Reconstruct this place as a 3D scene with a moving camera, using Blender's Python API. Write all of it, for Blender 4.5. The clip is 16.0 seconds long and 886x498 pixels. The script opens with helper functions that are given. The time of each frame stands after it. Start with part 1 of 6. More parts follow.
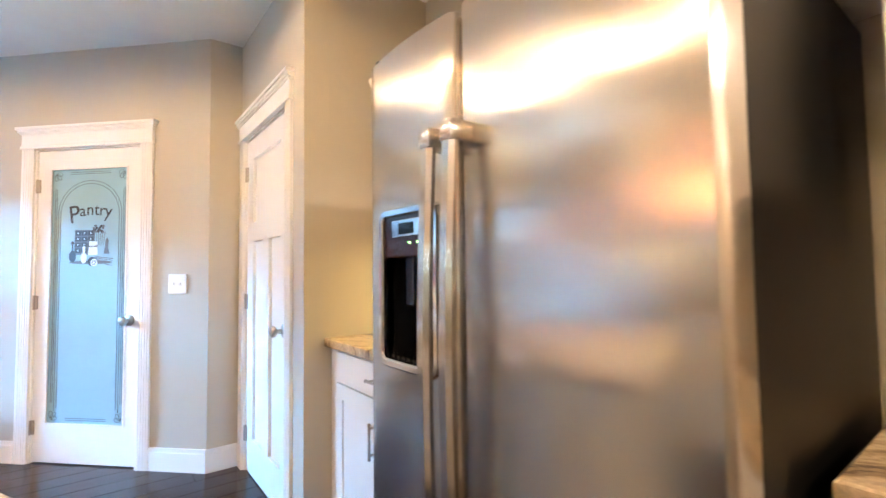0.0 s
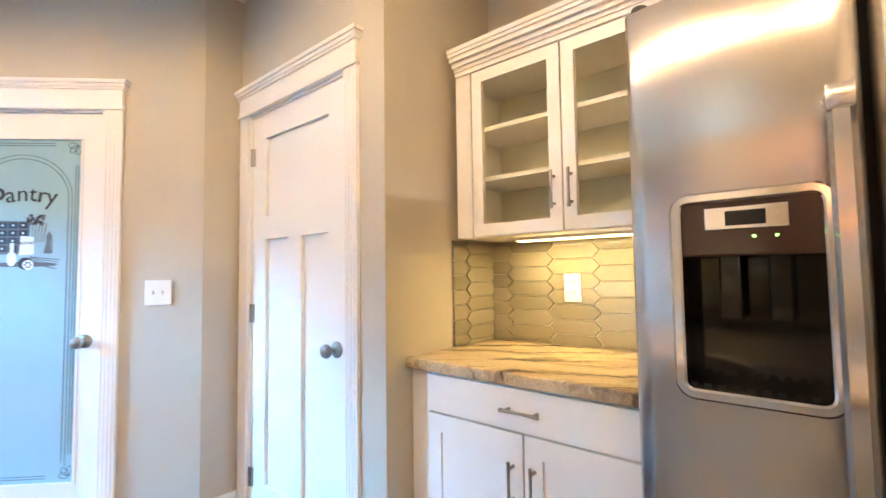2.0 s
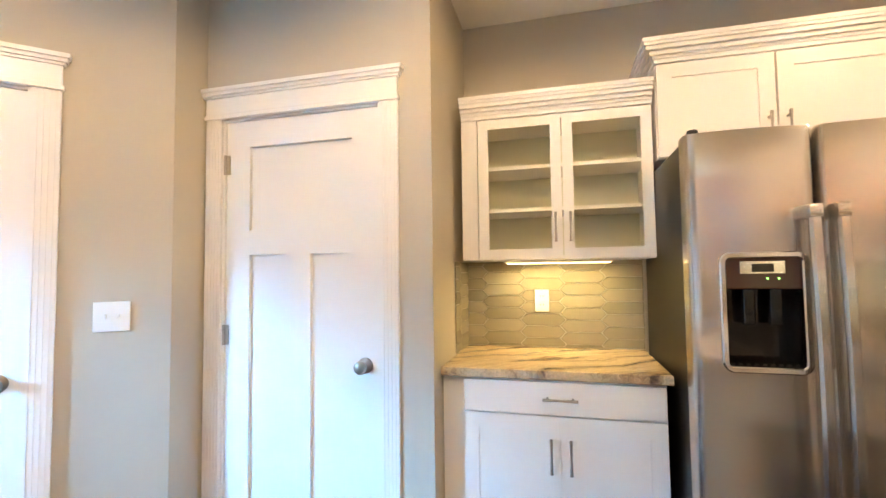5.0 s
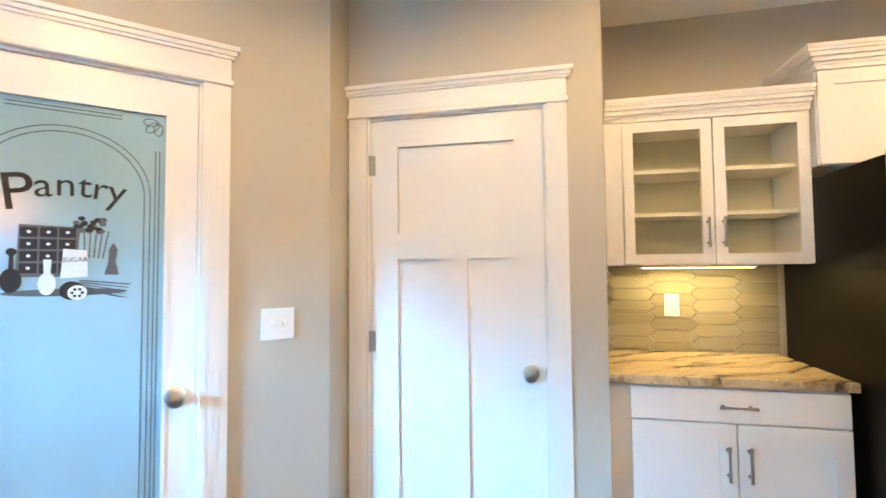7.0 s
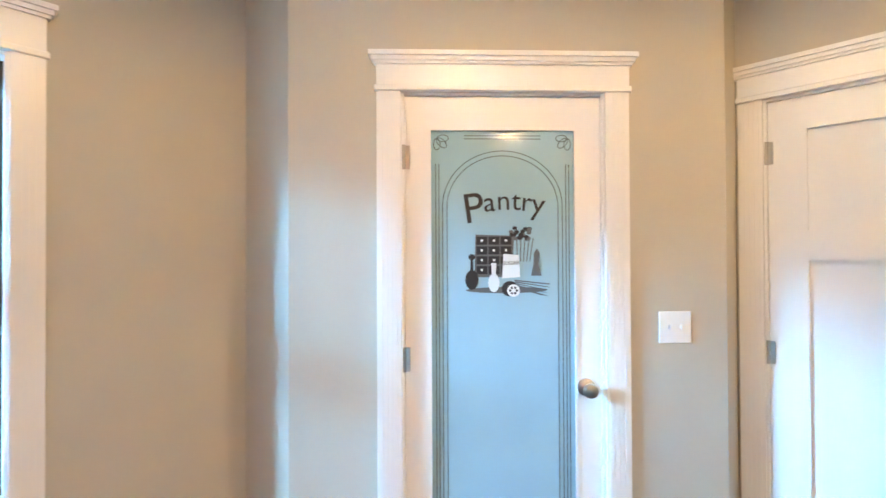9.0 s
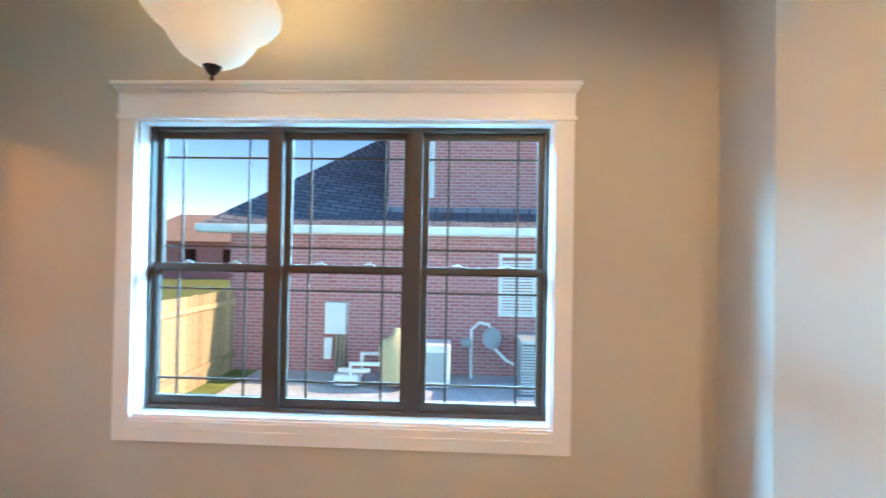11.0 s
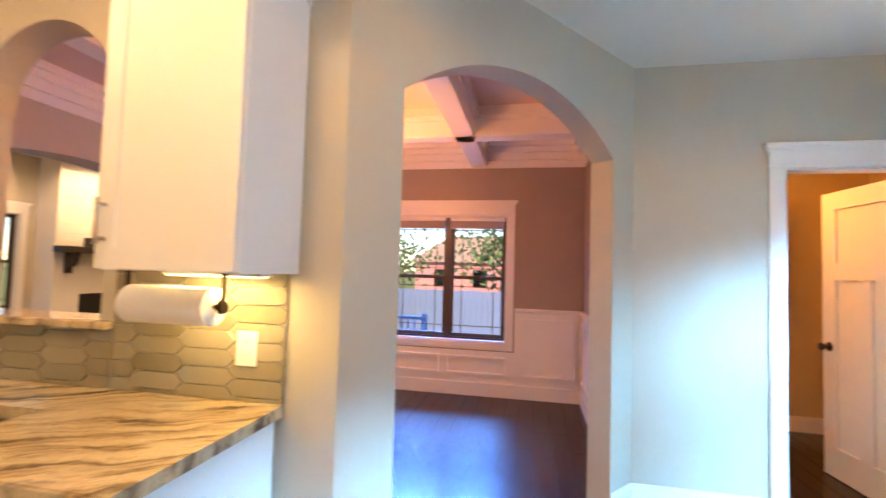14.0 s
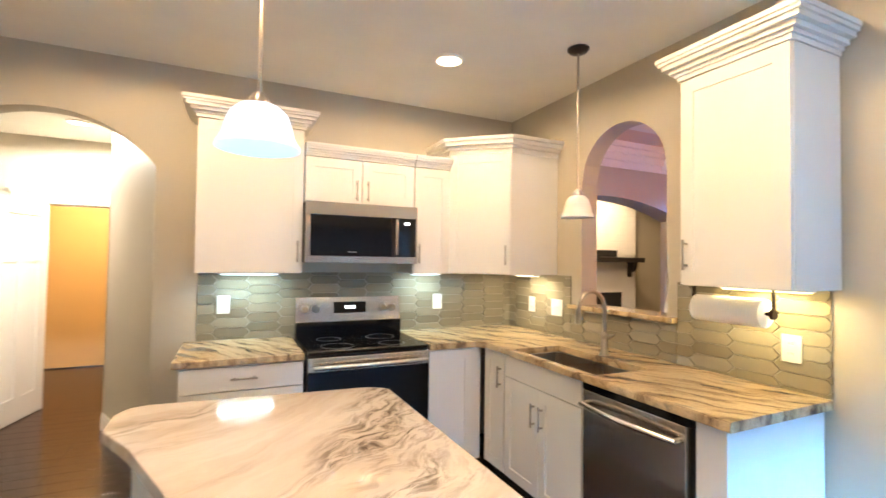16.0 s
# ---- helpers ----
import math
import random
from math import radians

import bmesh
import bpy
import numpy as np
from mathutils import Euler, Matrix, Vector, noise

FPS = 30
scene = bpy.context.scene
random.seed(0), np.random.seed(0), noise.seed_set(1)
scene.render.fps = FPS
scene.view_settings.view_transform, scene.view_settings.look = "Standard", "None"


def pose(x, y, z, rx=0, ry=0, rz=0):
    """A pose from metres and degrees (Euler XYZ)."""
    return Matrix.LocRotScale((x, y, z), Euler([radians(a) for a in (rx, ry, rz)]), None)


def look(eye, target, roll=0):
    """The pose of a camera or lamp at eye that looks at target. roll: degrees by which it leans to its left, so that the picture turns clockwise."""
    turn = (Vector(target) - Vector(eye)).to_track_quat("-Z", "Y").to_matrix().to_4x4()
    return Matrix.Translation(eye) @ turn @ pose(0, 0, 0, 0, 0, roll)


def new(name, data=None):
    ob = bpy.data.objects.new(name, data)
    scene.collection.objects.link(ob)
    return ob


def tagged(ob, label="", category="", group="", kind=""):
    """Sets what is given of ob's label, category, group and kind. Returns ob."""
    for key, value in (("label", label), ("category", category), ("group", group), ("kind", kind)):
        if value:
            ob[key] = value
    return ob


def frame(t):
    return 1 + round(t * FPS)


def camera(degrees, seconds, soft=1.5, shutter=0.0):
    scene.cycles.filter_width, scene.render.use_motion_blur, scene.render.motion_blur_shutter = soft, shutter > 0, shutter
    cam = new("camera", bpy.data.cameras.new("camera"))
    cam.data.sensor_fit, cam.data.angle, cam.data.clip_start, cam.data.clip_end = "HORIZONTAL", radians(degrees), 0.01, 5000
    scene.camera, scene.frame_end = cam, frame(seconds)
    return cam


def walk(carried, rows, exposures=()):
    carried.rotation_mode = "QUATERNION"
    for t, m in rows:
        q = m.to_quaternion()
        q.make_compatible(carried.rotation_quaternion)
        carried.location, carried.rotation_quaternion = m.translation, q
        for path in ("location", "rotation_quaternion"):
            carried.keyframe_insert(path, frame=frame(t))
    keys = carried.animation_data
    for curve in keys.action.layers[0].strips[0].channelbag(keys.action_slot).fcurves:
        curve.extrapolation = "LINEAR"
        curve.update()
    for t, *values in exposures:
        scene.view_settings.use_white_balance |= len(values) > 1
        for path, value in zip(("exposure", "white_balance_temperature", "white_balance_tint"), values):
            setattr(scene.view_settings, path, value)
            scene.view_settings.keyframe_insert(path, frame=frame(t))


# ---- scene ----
cam = camera(88.9, 16.0, shutter=0.25)

PATH = [
    (0, (0.824, 1.555, 1.221), (2.036, 3.143, 1.313), -0.7),
    (0.5, (0.753, 1.803, 1.215), (1.917, 3.426, 1.317), -0.4),
    (1, (0.663, 2.018, 1.214), (1.861, 3.615, 1.325), -0.0),
    (1.5, (0.573, 2.184, 1.213), (1.842, 3.727, 1.32), -0.3),
    (2, (0.443, 2.323, 1.227), (1.962, 3.621, 1.335), -0.8),
    (2.5, (0.322, 2.435, 1.265), (2.036, 3.461, 1.368), -1.3),
    (3, (0.182, 2.533, 1.294), (2.0, 3.36, 1.392), -1.2),
    (3.2, (0.112, 2.566, 1.306), (1.965, 3.312, 1.403), -1.3),
    (5.5, (-0.268, 3.222, 1.324), (1.675, 3.685, 1.425), -0.9),
    (6, (-0.29, 3.404, 1.339), (1.666, 3.813, 1.436), -1.0),
    (6.5, (-0.318, 3.582, 1.35), (1.639, 3.984, 1.443), -0.8),
    (7, (-0.376, 3.806, 1.364), (1.575, 4.238, 1.45), -0.5),
    (7.5, (-0.438, 4.015, 1.349), (1.488, 4.543, 1.451), -0.4),
    (8, (-0.482, 4.17, 1.396), (1.318, 5.041, 1.455), 0.1),
    (8.5, (-0.547, 4.256, 1.429), (1.07, 5.433, 1.445), -0.3),
    (8.7, (-0.596, 4.291, 1.434), (0.96, 5.547, 1.451), -0.4),
    (10.8, (-0.935, 4.125, 1.484), (-0.771, 6.118, 1.49), 1.2),
    (11, (-0.981, 4.137, 1.461), (-1.067, 6.135, 1.482), 1.0),
    (11.5, (-1.022, 4.178, 1.415), (-1.653, 6.076, 1.456), 1.4),
    (12, (-1.01, 4.25, 1.471), (-2.288, 5.788, 1.514), 1.5),
    (12.5, (-0.904, 4.173, 1.475), (-2.579, 5.264, 1.532), 1.9),
    (13, (-0.775, 4.102, 1.439), (-2.675, 4.724, 1.507), 1.8),
    (13.5, (-0.582, 4.046, 1.386), (-2.572, 4.228, 1.472), 1.9),
    (14, (-0.378, 3.916, 1.391), (-2.337, 3.526, 1.487), 1.7),
    (14.5, (-0.127, 3.866, 1.401), (-1.885, 2.916, 1.475), 1.6),
    (15, (0.092, 3.872, 1.396), (-1.406, 2.549, 1.475), 1.5),
    (15.5, (0.265, 3.95, 1.425), (-0.949, 2.361, 1.482), 1.1),
    (16, (0.414, 4.097, 1.458), (-0.43, 2.284, 1.514), 0.8),
]
EXPO = [(0.0, 1.48, 7050, 18), (3.0, 1.34, 7100, 16), (8.0, 1.2, 7500, 13), (11.0, 1.02, 8500, 18), (12.5, 1.08, 8800, 21), (14.0, 1.08, 9200, 24), (15.5, 1.2, 6900, 14), (16.0, 1.25, 6800, 12)]
walk(cam, [(t, look(eye, target, roll)) for t, eye, target, roll in PATH], EXPO)

# ---- world and sun ----
world = bpy.data.worlds.new("sky_world")
scene.world = world
world.use_nodes = True
wn = world.node_tree.nodes
sky = wn.new("ShaderNodeTexSky")
sky.sky_type = "NISHITA"
sky.sun_disc = False
SUN = Vector((0.95, 0.11, 0.62)).normalized()
sky.sun_elevation = math.asin(SUN.z)
sky.sun_rotation = math.atan2(SUN.x, SUN.y)
sky_hue = wn.new("ShaderNodeHueSaturation")
sky_hue.inputs["Saturation"].default_value = 1.25
world.node_tree.links.new(sky.outputs[0], sky_hue.inputs["Color"])
world.node_tree.links.new(sky_hue.outputs[0], wn["Background"].inputs[0])
sky.ozone_density = 3.0
sky.air_density = 0.75
sky.dust_density = 0.0
wn["Background"].inputs[1].default_value = 0.15


def lamp(name, kind, m, watts, color, **sizes):
    data = bpy.data.lights.new(name, kind)
    data.energy, data.color = watts, color
    for key, value in sizes.items():
        if key == "size":
            data.size = value
        if key == "size_y":
            data.shape = "RECTANGLE"
            data.size_y = value
        if key == "angle":
            data.angle = value
        if key == "radius":
            data.shadow_soft_size = value
        if key == "spread":
            data.spread = value
        if key == "spot":
            data.spot_size = value
            data.spot_blend = 0.25
    ob = new(name, data)
    ob.matrix_basis = m
    return ob


lamp("sun", "SUN", look(SUN * 30, (0, 0, 0)), 3.8, (1.0, 0.93, 0.8), angle=radians(0.6))
# area lamps added outside the windows, standing in for open sky above neighbouring roofs
SKY_BLUE = (0.11, 0.47, 1.0)
for sx, sy, watts in ((-1.3, 11.0, 500), (6.8, 10.4, 620), (-9.6, 10.4, 480)):
    lamp("nook_skylight", "AREA", look((sx, sy, 4.3), (-1.55, 6.24, 1.5)), watts, SKY_BLUE, size=5.0, size_y=1.4, spread=radians(40))
lamp("dining_skylight", "AREA", look((-10.4, 2.6, 4.6), (-5.5, 2.6, 1.2)), 1000, (0.03, 0.24, 1.0), size=6.0, size_y=1.2, spread=radians(75))
WARM = (1.0, 0.73, 0.43)

# ---- materials ----


def shader(name, color, rough=0.5, metal=0.0, spec=0.5):
    m = bpy.data.materials.new(name)
    m.use_nodes = True
    b = m.node_tree.nodes["Principled BSDF"]
    b.inputs["Base Color"].default_value = (*color, 1)
    b.inputs["Roughness"].default_value = rough
    b.inputs["Metallic"].default_value = metal
    b.inputs["Specular IOR Level"].default_value = spec
    return m, m.node_tree.nodes, m.node_tree.links, b


def coords(n, l, scale=(1, 1, 1), rot=(0, 0, 0), kind="Object"):
    tc = n.new("ShaderNodeTexCoord")
    mp = n.new("ShaderNodeMapping")
    mp.inputs["Scale"].default_value = scale
    mp.inputs["Rotation"].default_value = [radians(a) for a in rot]
    l.new(tc.outputs[kind], mp.inputs[0])
    return mp


def noise_tex(n, l, src, scale, detail=4, rough=0.55, warp=0.0):
    t = n.new("ShaderNodeTexNoise")
    t.inputs["Scale"].default_value = scale
    t.inputs["Detail"].default_value = detail
    t.inputs["Roughness"].default_value = rough
    t.inputs["Distortion"].default_value = warp
    l.new(src.outputs[0], t.inputs["Vector"])
    return t


def ramp(n, l, src, stops):
    r = n.new("ShaderNodeValToRGB")
    e = r.color_ramp.elements
    while len(e) < len(stops):
        e.new(0.5)
    for el, (p, c) in zip(e, stops):
        el.position, el.color = p, (*c, 1)
    l.new(src, r.inputs[0])
    return r


def bump(n, l, b, src, strength, dist=0.002):
    k = n.new("ShaderNodeBump")
    k.inputs["Strength"].default_value = strength
    k.inputs["Distance"].default_value = dist
    l.new(src, k.inputs["Height"])
    l.new(k.outputs[0], b.inputs["Normal"])


def vary(c, f):
    return tuple(min(1, v * f) for v in c)


def painted(name, color, rough, grain=260.0, relief=0.12, spread=0.05, blotch=1.3):
    m, n, l, b = shader(name, color, rough)
    mp = coords(n, l)
    big = noise_tex(n, l, mp, blotch, 5)
    r = ramp(n, l, big.outputs[0], [(0.3, vary(color, 1 - spread)), (0.7, vary(color, 1 + spread))])
    l.new(r.outputs[0], b.inputs["Base Color"])
    fine = noise_tex(n, l, mp, grain, 3)
    bump(n, l, b, fine.outputs[0], relief, 0.0015)
    rr = n.new("ShaderNodeMapRange")
    rr.inputs["To Min"].default_value, rr.inputs["To Max"].default_value = rough - 0.06, rough + 0.06
    l.new(big.outputs[0], rr.inputs[0])
    l.new(rr.outputs[0], b.inputs["Roughness"])
    return m


WALL = painted("wall_paint", (0.50, 0.45, 0.36), 0.62, 190, 0.18)
CEIL = painted("ceiling_paint", (0.84, 0.82, 0.75), 0.8, 120, 0.3)
WHITE = painted("white_trim_paint", (0.80, 0.78, 0.74), 0.32, 60, 0.04, 0.025)
CAB = painted("cabinet_white_paint", (0.80, 0.77, 0.72), 0.33, 40, 0.03, 0.025)
DINWALL = painted("dining_wall_paint", (0.34, 0.27, 0.23), 0.6, 190, 0.18)
TAN = painted("laundry_wall_paint", (0.55, 0.42, 0.26), 0.6, 190, 0.18)
PLASTIC = painted("white_plastic", (0.80, 0.79, 0.75), 0.35, 30, 0.01, 0.02)
BRONZE = shader("oil_rubbed_bronze", (0.045, 0.032, 0.025), 0.38, 0.8)[0]
NICKEL = shader("satin_nickel", (0.42, 0.38, 0.33), 0.28, 1.0)[0]
CHROME = shader("polished_chrome", (0.75, 0.74, 0.72), 0.12, 1.0)[0]
BLACK = shader("black_gloss_plastic", (0.006, 0.006, 0.007), 0.08, 0.0, 0.3)[0]
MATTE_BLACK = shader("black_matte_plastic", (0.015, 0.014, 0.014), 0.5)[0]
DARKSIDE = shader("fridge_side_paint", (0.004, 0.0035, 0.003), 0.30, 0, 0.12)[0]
FRAME_BROWN = painted("bronze_window_vinyl", (0.058, 0.042, 0.028), 0.42, 60, 0.05, 0.1)
GROUT = painted("grout", (0.46, 0.43, 0.35), 0.85, 200, 0.2)
BACKING = painted("cabinet_back_paint", (0.66, 0.64, 0.49), 0.6, 60, 0.1)
PAPER = painted("paper_towel_paper", (0.82, 0.81, 0.78), 0.85, 220, 0.5)


def glow(name, color, strength):
    m, n, l, b = shader(name, (0.8, 0.8, 0.8), 0.4)
    b.inputs["Emission Color"].default_value = (*color, 1)
    b.inputs["Emission Strength"].default_value = strength
    return m


def steel():
    m, n, l, b = shader("brushed_stainless", (0.62, 0.57, 0.51), 0.30, 1.0)
    mp = coords(n, l, (1.2, 1.2, 380.0))
    t = noise_tex(n, l, mp, 3.0, 2)
    r = ramp(n, l, t.outputs[0], [(0.3, (0.205, 0.205, 0.205)), (0.7, (0.225, 0.225, 0.225))])
    l.new(r.outputs[0], b.inputs["Roughness"])
    mp2 = coords(n, l, (0.45, 0.45, 2.6))
    wob = noise_tex(n, l, mp2, 1.6, 1)
    bump(n, l, b, wob.outputs[0], 0.30, 0.02)
    tan = n.new("ShaderNodeTangent")
    tan.direction_type, tan.axis = "RADIAL", "Z"
    l.new(tan.outputs[0], b.inputs["Tangent"])
    b.inputs["Anisotropic"].default_value = 0.93
    return m


STEEL = steel()
SINK_STEEL = shader("satin_sink_steel", (0.34, 0.29, 0.24), 0.32, 1.0)[0]


def granite(name, rot, light):
    m, n, l, b = shader(name, (0.6, 0.5, 0.38), 0.10)
    mp = coords(n, l, (1, 1, 1), (0, 0, rot))
    warp = noise_tex(n, l, mp, 1.6, 5, 0.6)
    mix = n.new("ShaderNodeVectorMath")
    mix.operation = "MULTIPLY_ADD"
    mix.inputs[1].default_value = (0.35, 0.35, 0.1)
    l.new(warp.outputs["Color"], mix.inputs[0])
    l.new(mp.outputs[0], mix.inputs[2])
    st = n.new("ShaderNodeMapping")
    st.inputs["Scale"].default_value = (1.2, 9.0, 3.0)
    l.new(mix.outputs[0], st.inputs[0])
    veins = noise_tex(n, l, st, 1.8, 9, 0.66, 0.5)
    d, mid, li = (0.07, 0.05, 0.04), (0.42, 0.30, 0.17), light
    r = ramp(n, l, veins.outputs[0], [(0.31, d), (0.39, (0.20, 0.14, 0.09)), (0.45, mid), (0.52, li), (0.60, vary(li, 1.15)), (0.72, (0.40, 0.33, 0.24))])
    fine = noise_tex(n, l, mp, 120, 4, 0.7)
    fr = ramp(n, l, fine.outputs[0], [(0.35, (0.62, 0.6, 0.58)), (0.6, (1, 1, 1))])
    mul = n.new("ShaderNodeMix")
    mul.data_type, mul.blend_type = "RGBA", "MULTIPLY"
    mul.inputs[0].default_value = 0.6
    l.new(r.outputs[0], mul.inputs[6])
    l.new(fr.outputs[0], mul.inputs[7])
    l.new(mul.outputs[2], b.inputs["Base Color"])
    return m


GRANITE = granite("honey_granite", 62, (0.60, 0.46, 0.28))


def pale_granite():
    m, n, l, b = shader("pale_granite", (0.62, 0.53, 0.45), 0.10)
    mp = coords(n, l, (1, 1, 1), (0, 0, -38))
    warp = noise_tex(n, l, mp, 1.3, 4, 0.6)
    mix = n.new("ShaderNodeVectorMath")
    mix.operation = "MULTIPLY_ADD"
    mix.inputs[1].default_value = (0.5, 0.5, 0.1)
    l.new(warp.outputs["Color"], mix.inputs[0])
    l.new(mp.outputs[0], mix.inputs[2])
    st = n.new("ShaderNodeMapping")
    st.inputs["Scale"].default_value = (0.8, 3.2, 2.0)
    l.new(mix.outputs[0], st.inputs[0])
    cloud = noise_tex(n, l, st, 1.5, 6, 0.62, 0.3)
    base = ramp(n, l, cloud.outputs[0], [(0.30, (0.46, 0.37, 0.29)), (0.45, (0.60, 0.50, 0.42)), (0.62, (0.68, 0.60, 0.53)), (0.75, (0.56, 0.45, 0.36))])
    st2 = n.new("ShaderNodeMapping")
    st2.inputs["Scale"].default_value = (1.6, 7.0, 3.0)
    l.new(mix.outputs[0], st2.inputs[0])
    speck = noise_tex(n, l, st2, 4.5, 8, 0.75, 0.6)
    band = noise_tex(n, l, st, 0.9, 2, 0.5)
    mul = n.new("ShaderNodeMath")
    mul.operation = "MULTIPLY"
    l.new(ramp(n, l, speck.outputs[0], [(0.46, (0, 0, 0)), (0.60, (1, 1, 1))]).outputs[0], mul.inputs[0])
    l.new(ramp(n, l, band.outputs[0], [(0.50, (0, 0, 0)), (0.62, (1, 1, 1))]).outputs[0], mul.inputs[1])
    mx = n.new("ShaderNodeMix")
    mx.data_type = "RGBA"
    mx.inputs[7].default_value = (0.12, 0.085, 0.06, 1)
    l.new(mul.outputs[0], mx.inputs[0])
    l.new(base.outputs[0], mx.inputs[6])
    l.new(mx.outputs[2], b.inputs["Base Color"])
    return m


GRANITE_ISLAND = pale_granite()


def wood(name, dark, light, rough, gloss=0.5, axis="Y"):
    m, n, l, b = shader(name, light, rough, 0, gloss)
    sc = (14, 1.2, 14) if axis == "Y" else (1.2, 14, 14)
    mp = coords(n, l, sc)
    oi = n.new("ShaderNodeObjectInfo")
    add = n.new("ShaderNodeVectorMath")
    add.operation = "MULTIPLY_ADD"
    add.inputs[1].default_value = (37.0, 19.0, 11.0)
    l.new(oi.outputs["Random"], add.inputs[0])
    l.new(mp.outputs[0], add.inputs[2])
    t = noise_tex(n, l, add, 2.2, 7, 0.62, 0.4)
    r = ramp(n, l, t.outputs[0], [(0.3, dark), (0.7, light)])
    hs = n.new("ShaderNodeHueSaturation")
    mr = n.new("ShaderNodeMapRange")
    mr.inputs["To Min"].default_value, mr.inputs["To Max"].default_value = 0.75, 1.25
    l.new(oi.outputs["Random"], mr.inputs[0])
    l.new(mr.outputs[0], hs.inputs["Value"])
    l.new(r.outputs[0], hs.inputs["Color"])
    l.new(hs.outputs[0], b.inputs["Base Color"])
    bump(n, l, b, t.outputs[0], 0.15, 0.002)
    return m


FLOORWOOD = wood("dark_floor_wood", (0.014, 0.007, 0.005), (0.044, 0.020, 0.014), 0.22, 0.28, "X")
FENCEWOOD = wood("fence_cedar", (0.34, 0.22, 0.12), (0.55, 0.40, 0.24), 0.8, 0.2, "Y")


def tile_glaze():
    m, n, l, b = shader("glazed_tile", (0.30, 0.26, 0.18), 0.10)
    oi = n.new("ShaderNodeObjectInfo")
    r = ramp(n, l, oi.outputs["Random"], [(0.0, (0.235, 0.205, 0.145)), (0.5, (0.29, 0.255, 0.18)), (1.0, (0.35, 0.31, 0.23))])
    mp = coords(n, l)
    t = noise_tex(n, l, mp, 9.0, 3)
    mx = n.new("ShaderNodeMix")
    mx.data_type, mx.blend_type = "RGBA", "MULTIPLY"
    mx.inputs[0].default_value = 0.35
    rr = ramp(n, l, t.outputs[0], [(0.3, (0.8, 0.8, 0.8)), (0.7, (1, 1, 1))])
    l.new(r.outputs[0], mx.inputs[6])
    l.new(rr.outputs[0], mx.inputs[7])
    l.new(mx.outputs[2], b.inputs["Base Color"])
    bump(n, l, b, t.outputs[0], 0.25, 0.003)
    return m


TILE = tile_glaze()


def pane_glass():
    m, n, l, b = shader("window_glass", (1, 1, 1), 0.0)
    b.inputs["Transmission Weight"].default_value = 1.0
    b.inputs["IOR"].default_value = 1.01
    return m


GLASS = pane_glass()


def frosted(name, color, rough, relief):
    m, n, l, b = shader(name, color, rough)
    mp = coords(n, l)
    big = noise_tex(n, l, mp, 2.0, 3)
    r = ramp(n, l, big.outputs[0], [(0.3, vary(color, 0.94)), (0.7, vary(color, 1.06))])
    l.new(r.outputs[0], b.inputs["Base Color"])
    t = noise_tex(n, l, mp, 320, 2)
    bump(n, l, b, t.outputs[0], relief, 0.001)
    return m


PANTRY_GLASS = frosted("frosted_door_glass", (0.30, 0.49, 0.56), 0.14, 0.05)
CAB_GLASS = pane_glass()
CAB_GLASS.name = "cabinet_door_glass"
CAB_GLASS.node_tree.nodes["Principled BSDF"].inputs["Base Color"].default_value = (0.95, 0.94, 0.86, 1)
ETCH = shader("etched_line", (0.075, 0.12, 0.13), 0.4)[0]
INK = shader("black_lettering", (0.012, 0.012, 0.013), 0.5)[0]
INKGREY = shader("grey_print", (0.10, 0.11, 0.115), 0.5)[0]
INKWHITE = shader("white_print", (0.70, 0.76, 0.76), 0.5)[0]
LIT_ALABASTER = frosted("lit_alabaster_glass", (0.78, 0.72, 0.58), 0.3, 0.1)
LIT_ALABASTER.node_tree.nodes["Principled BSDF"].inputs["Emission Color"].default_value = (1.0, 0.80, 0.48, 1)
LIT_ALABASTER.node_tree.nodes["Principled BSDF"].inputs["Emission Strength"].default_value = 0.16
ALABASTER = frosted("alabaster_glass", (0.78, 0.72, 0.58), 0.3, 0.1)

# ---- mesh tools ----


def bx(bm, x0, y0, z0, x1, y1, z1, bev=0.0):
    r = bmesh.ops.create_cube(bm, size=1)
    vs = r["verts"]
    for v in vs:
        v.co = Vector(((x0 + x1) / 2 + v.co.x * (x1 - x0), (y0 + y1) / 2 + v.co.y * (y1 - y0), (z0 + z1) / 2 + v.co.z * (z1 - z0)))
    if bev > 0:
        es = {e for v in vs for e in v.link_edges}
        bmesh.ops.bevel(bm, geom=list(es), offset=bev, segments=2, affect="EDGES", profile=0.5)
    return bm


def one(*a, bev=0.0):
    return bx(bmesh.new(), *a, bev=bev)


def ring(bm, x0, x1, z0, z1, w, y0, y1, wt=None, wb=None):
    """A rectangular frame of bar width w as one connected body."""
    wt, wb = wt or w, wb or w
    o = ((x0, z0), (x1, z0), (x1, z1), (x0, z1))
    n = ((x0 + w, z0 + wb), (x1 - w, z0 + wb), (x1 - w, z1 - wt), (x0 + w, z1 - wt))
    v = [[bm.verts.new((x, y, z)) for x, z in lp] for y in (y0, y1) for lp in (o, n)]
    of, nf, ob_, nb = v
    for i in range(4):
        j = (i + 1) % 4
        bm.faces.new((of[i], of[j], nf[j], nf[i]))
        bm.faces.new((ob_[j], ob_[i], nb[i], nb[j]))
        bm.faces.new((of[j], of[i], ob_[i], ob_[j]))
        bm.faces.new((nf[i], nf[j], nb[j], nb[i]))
    return bm


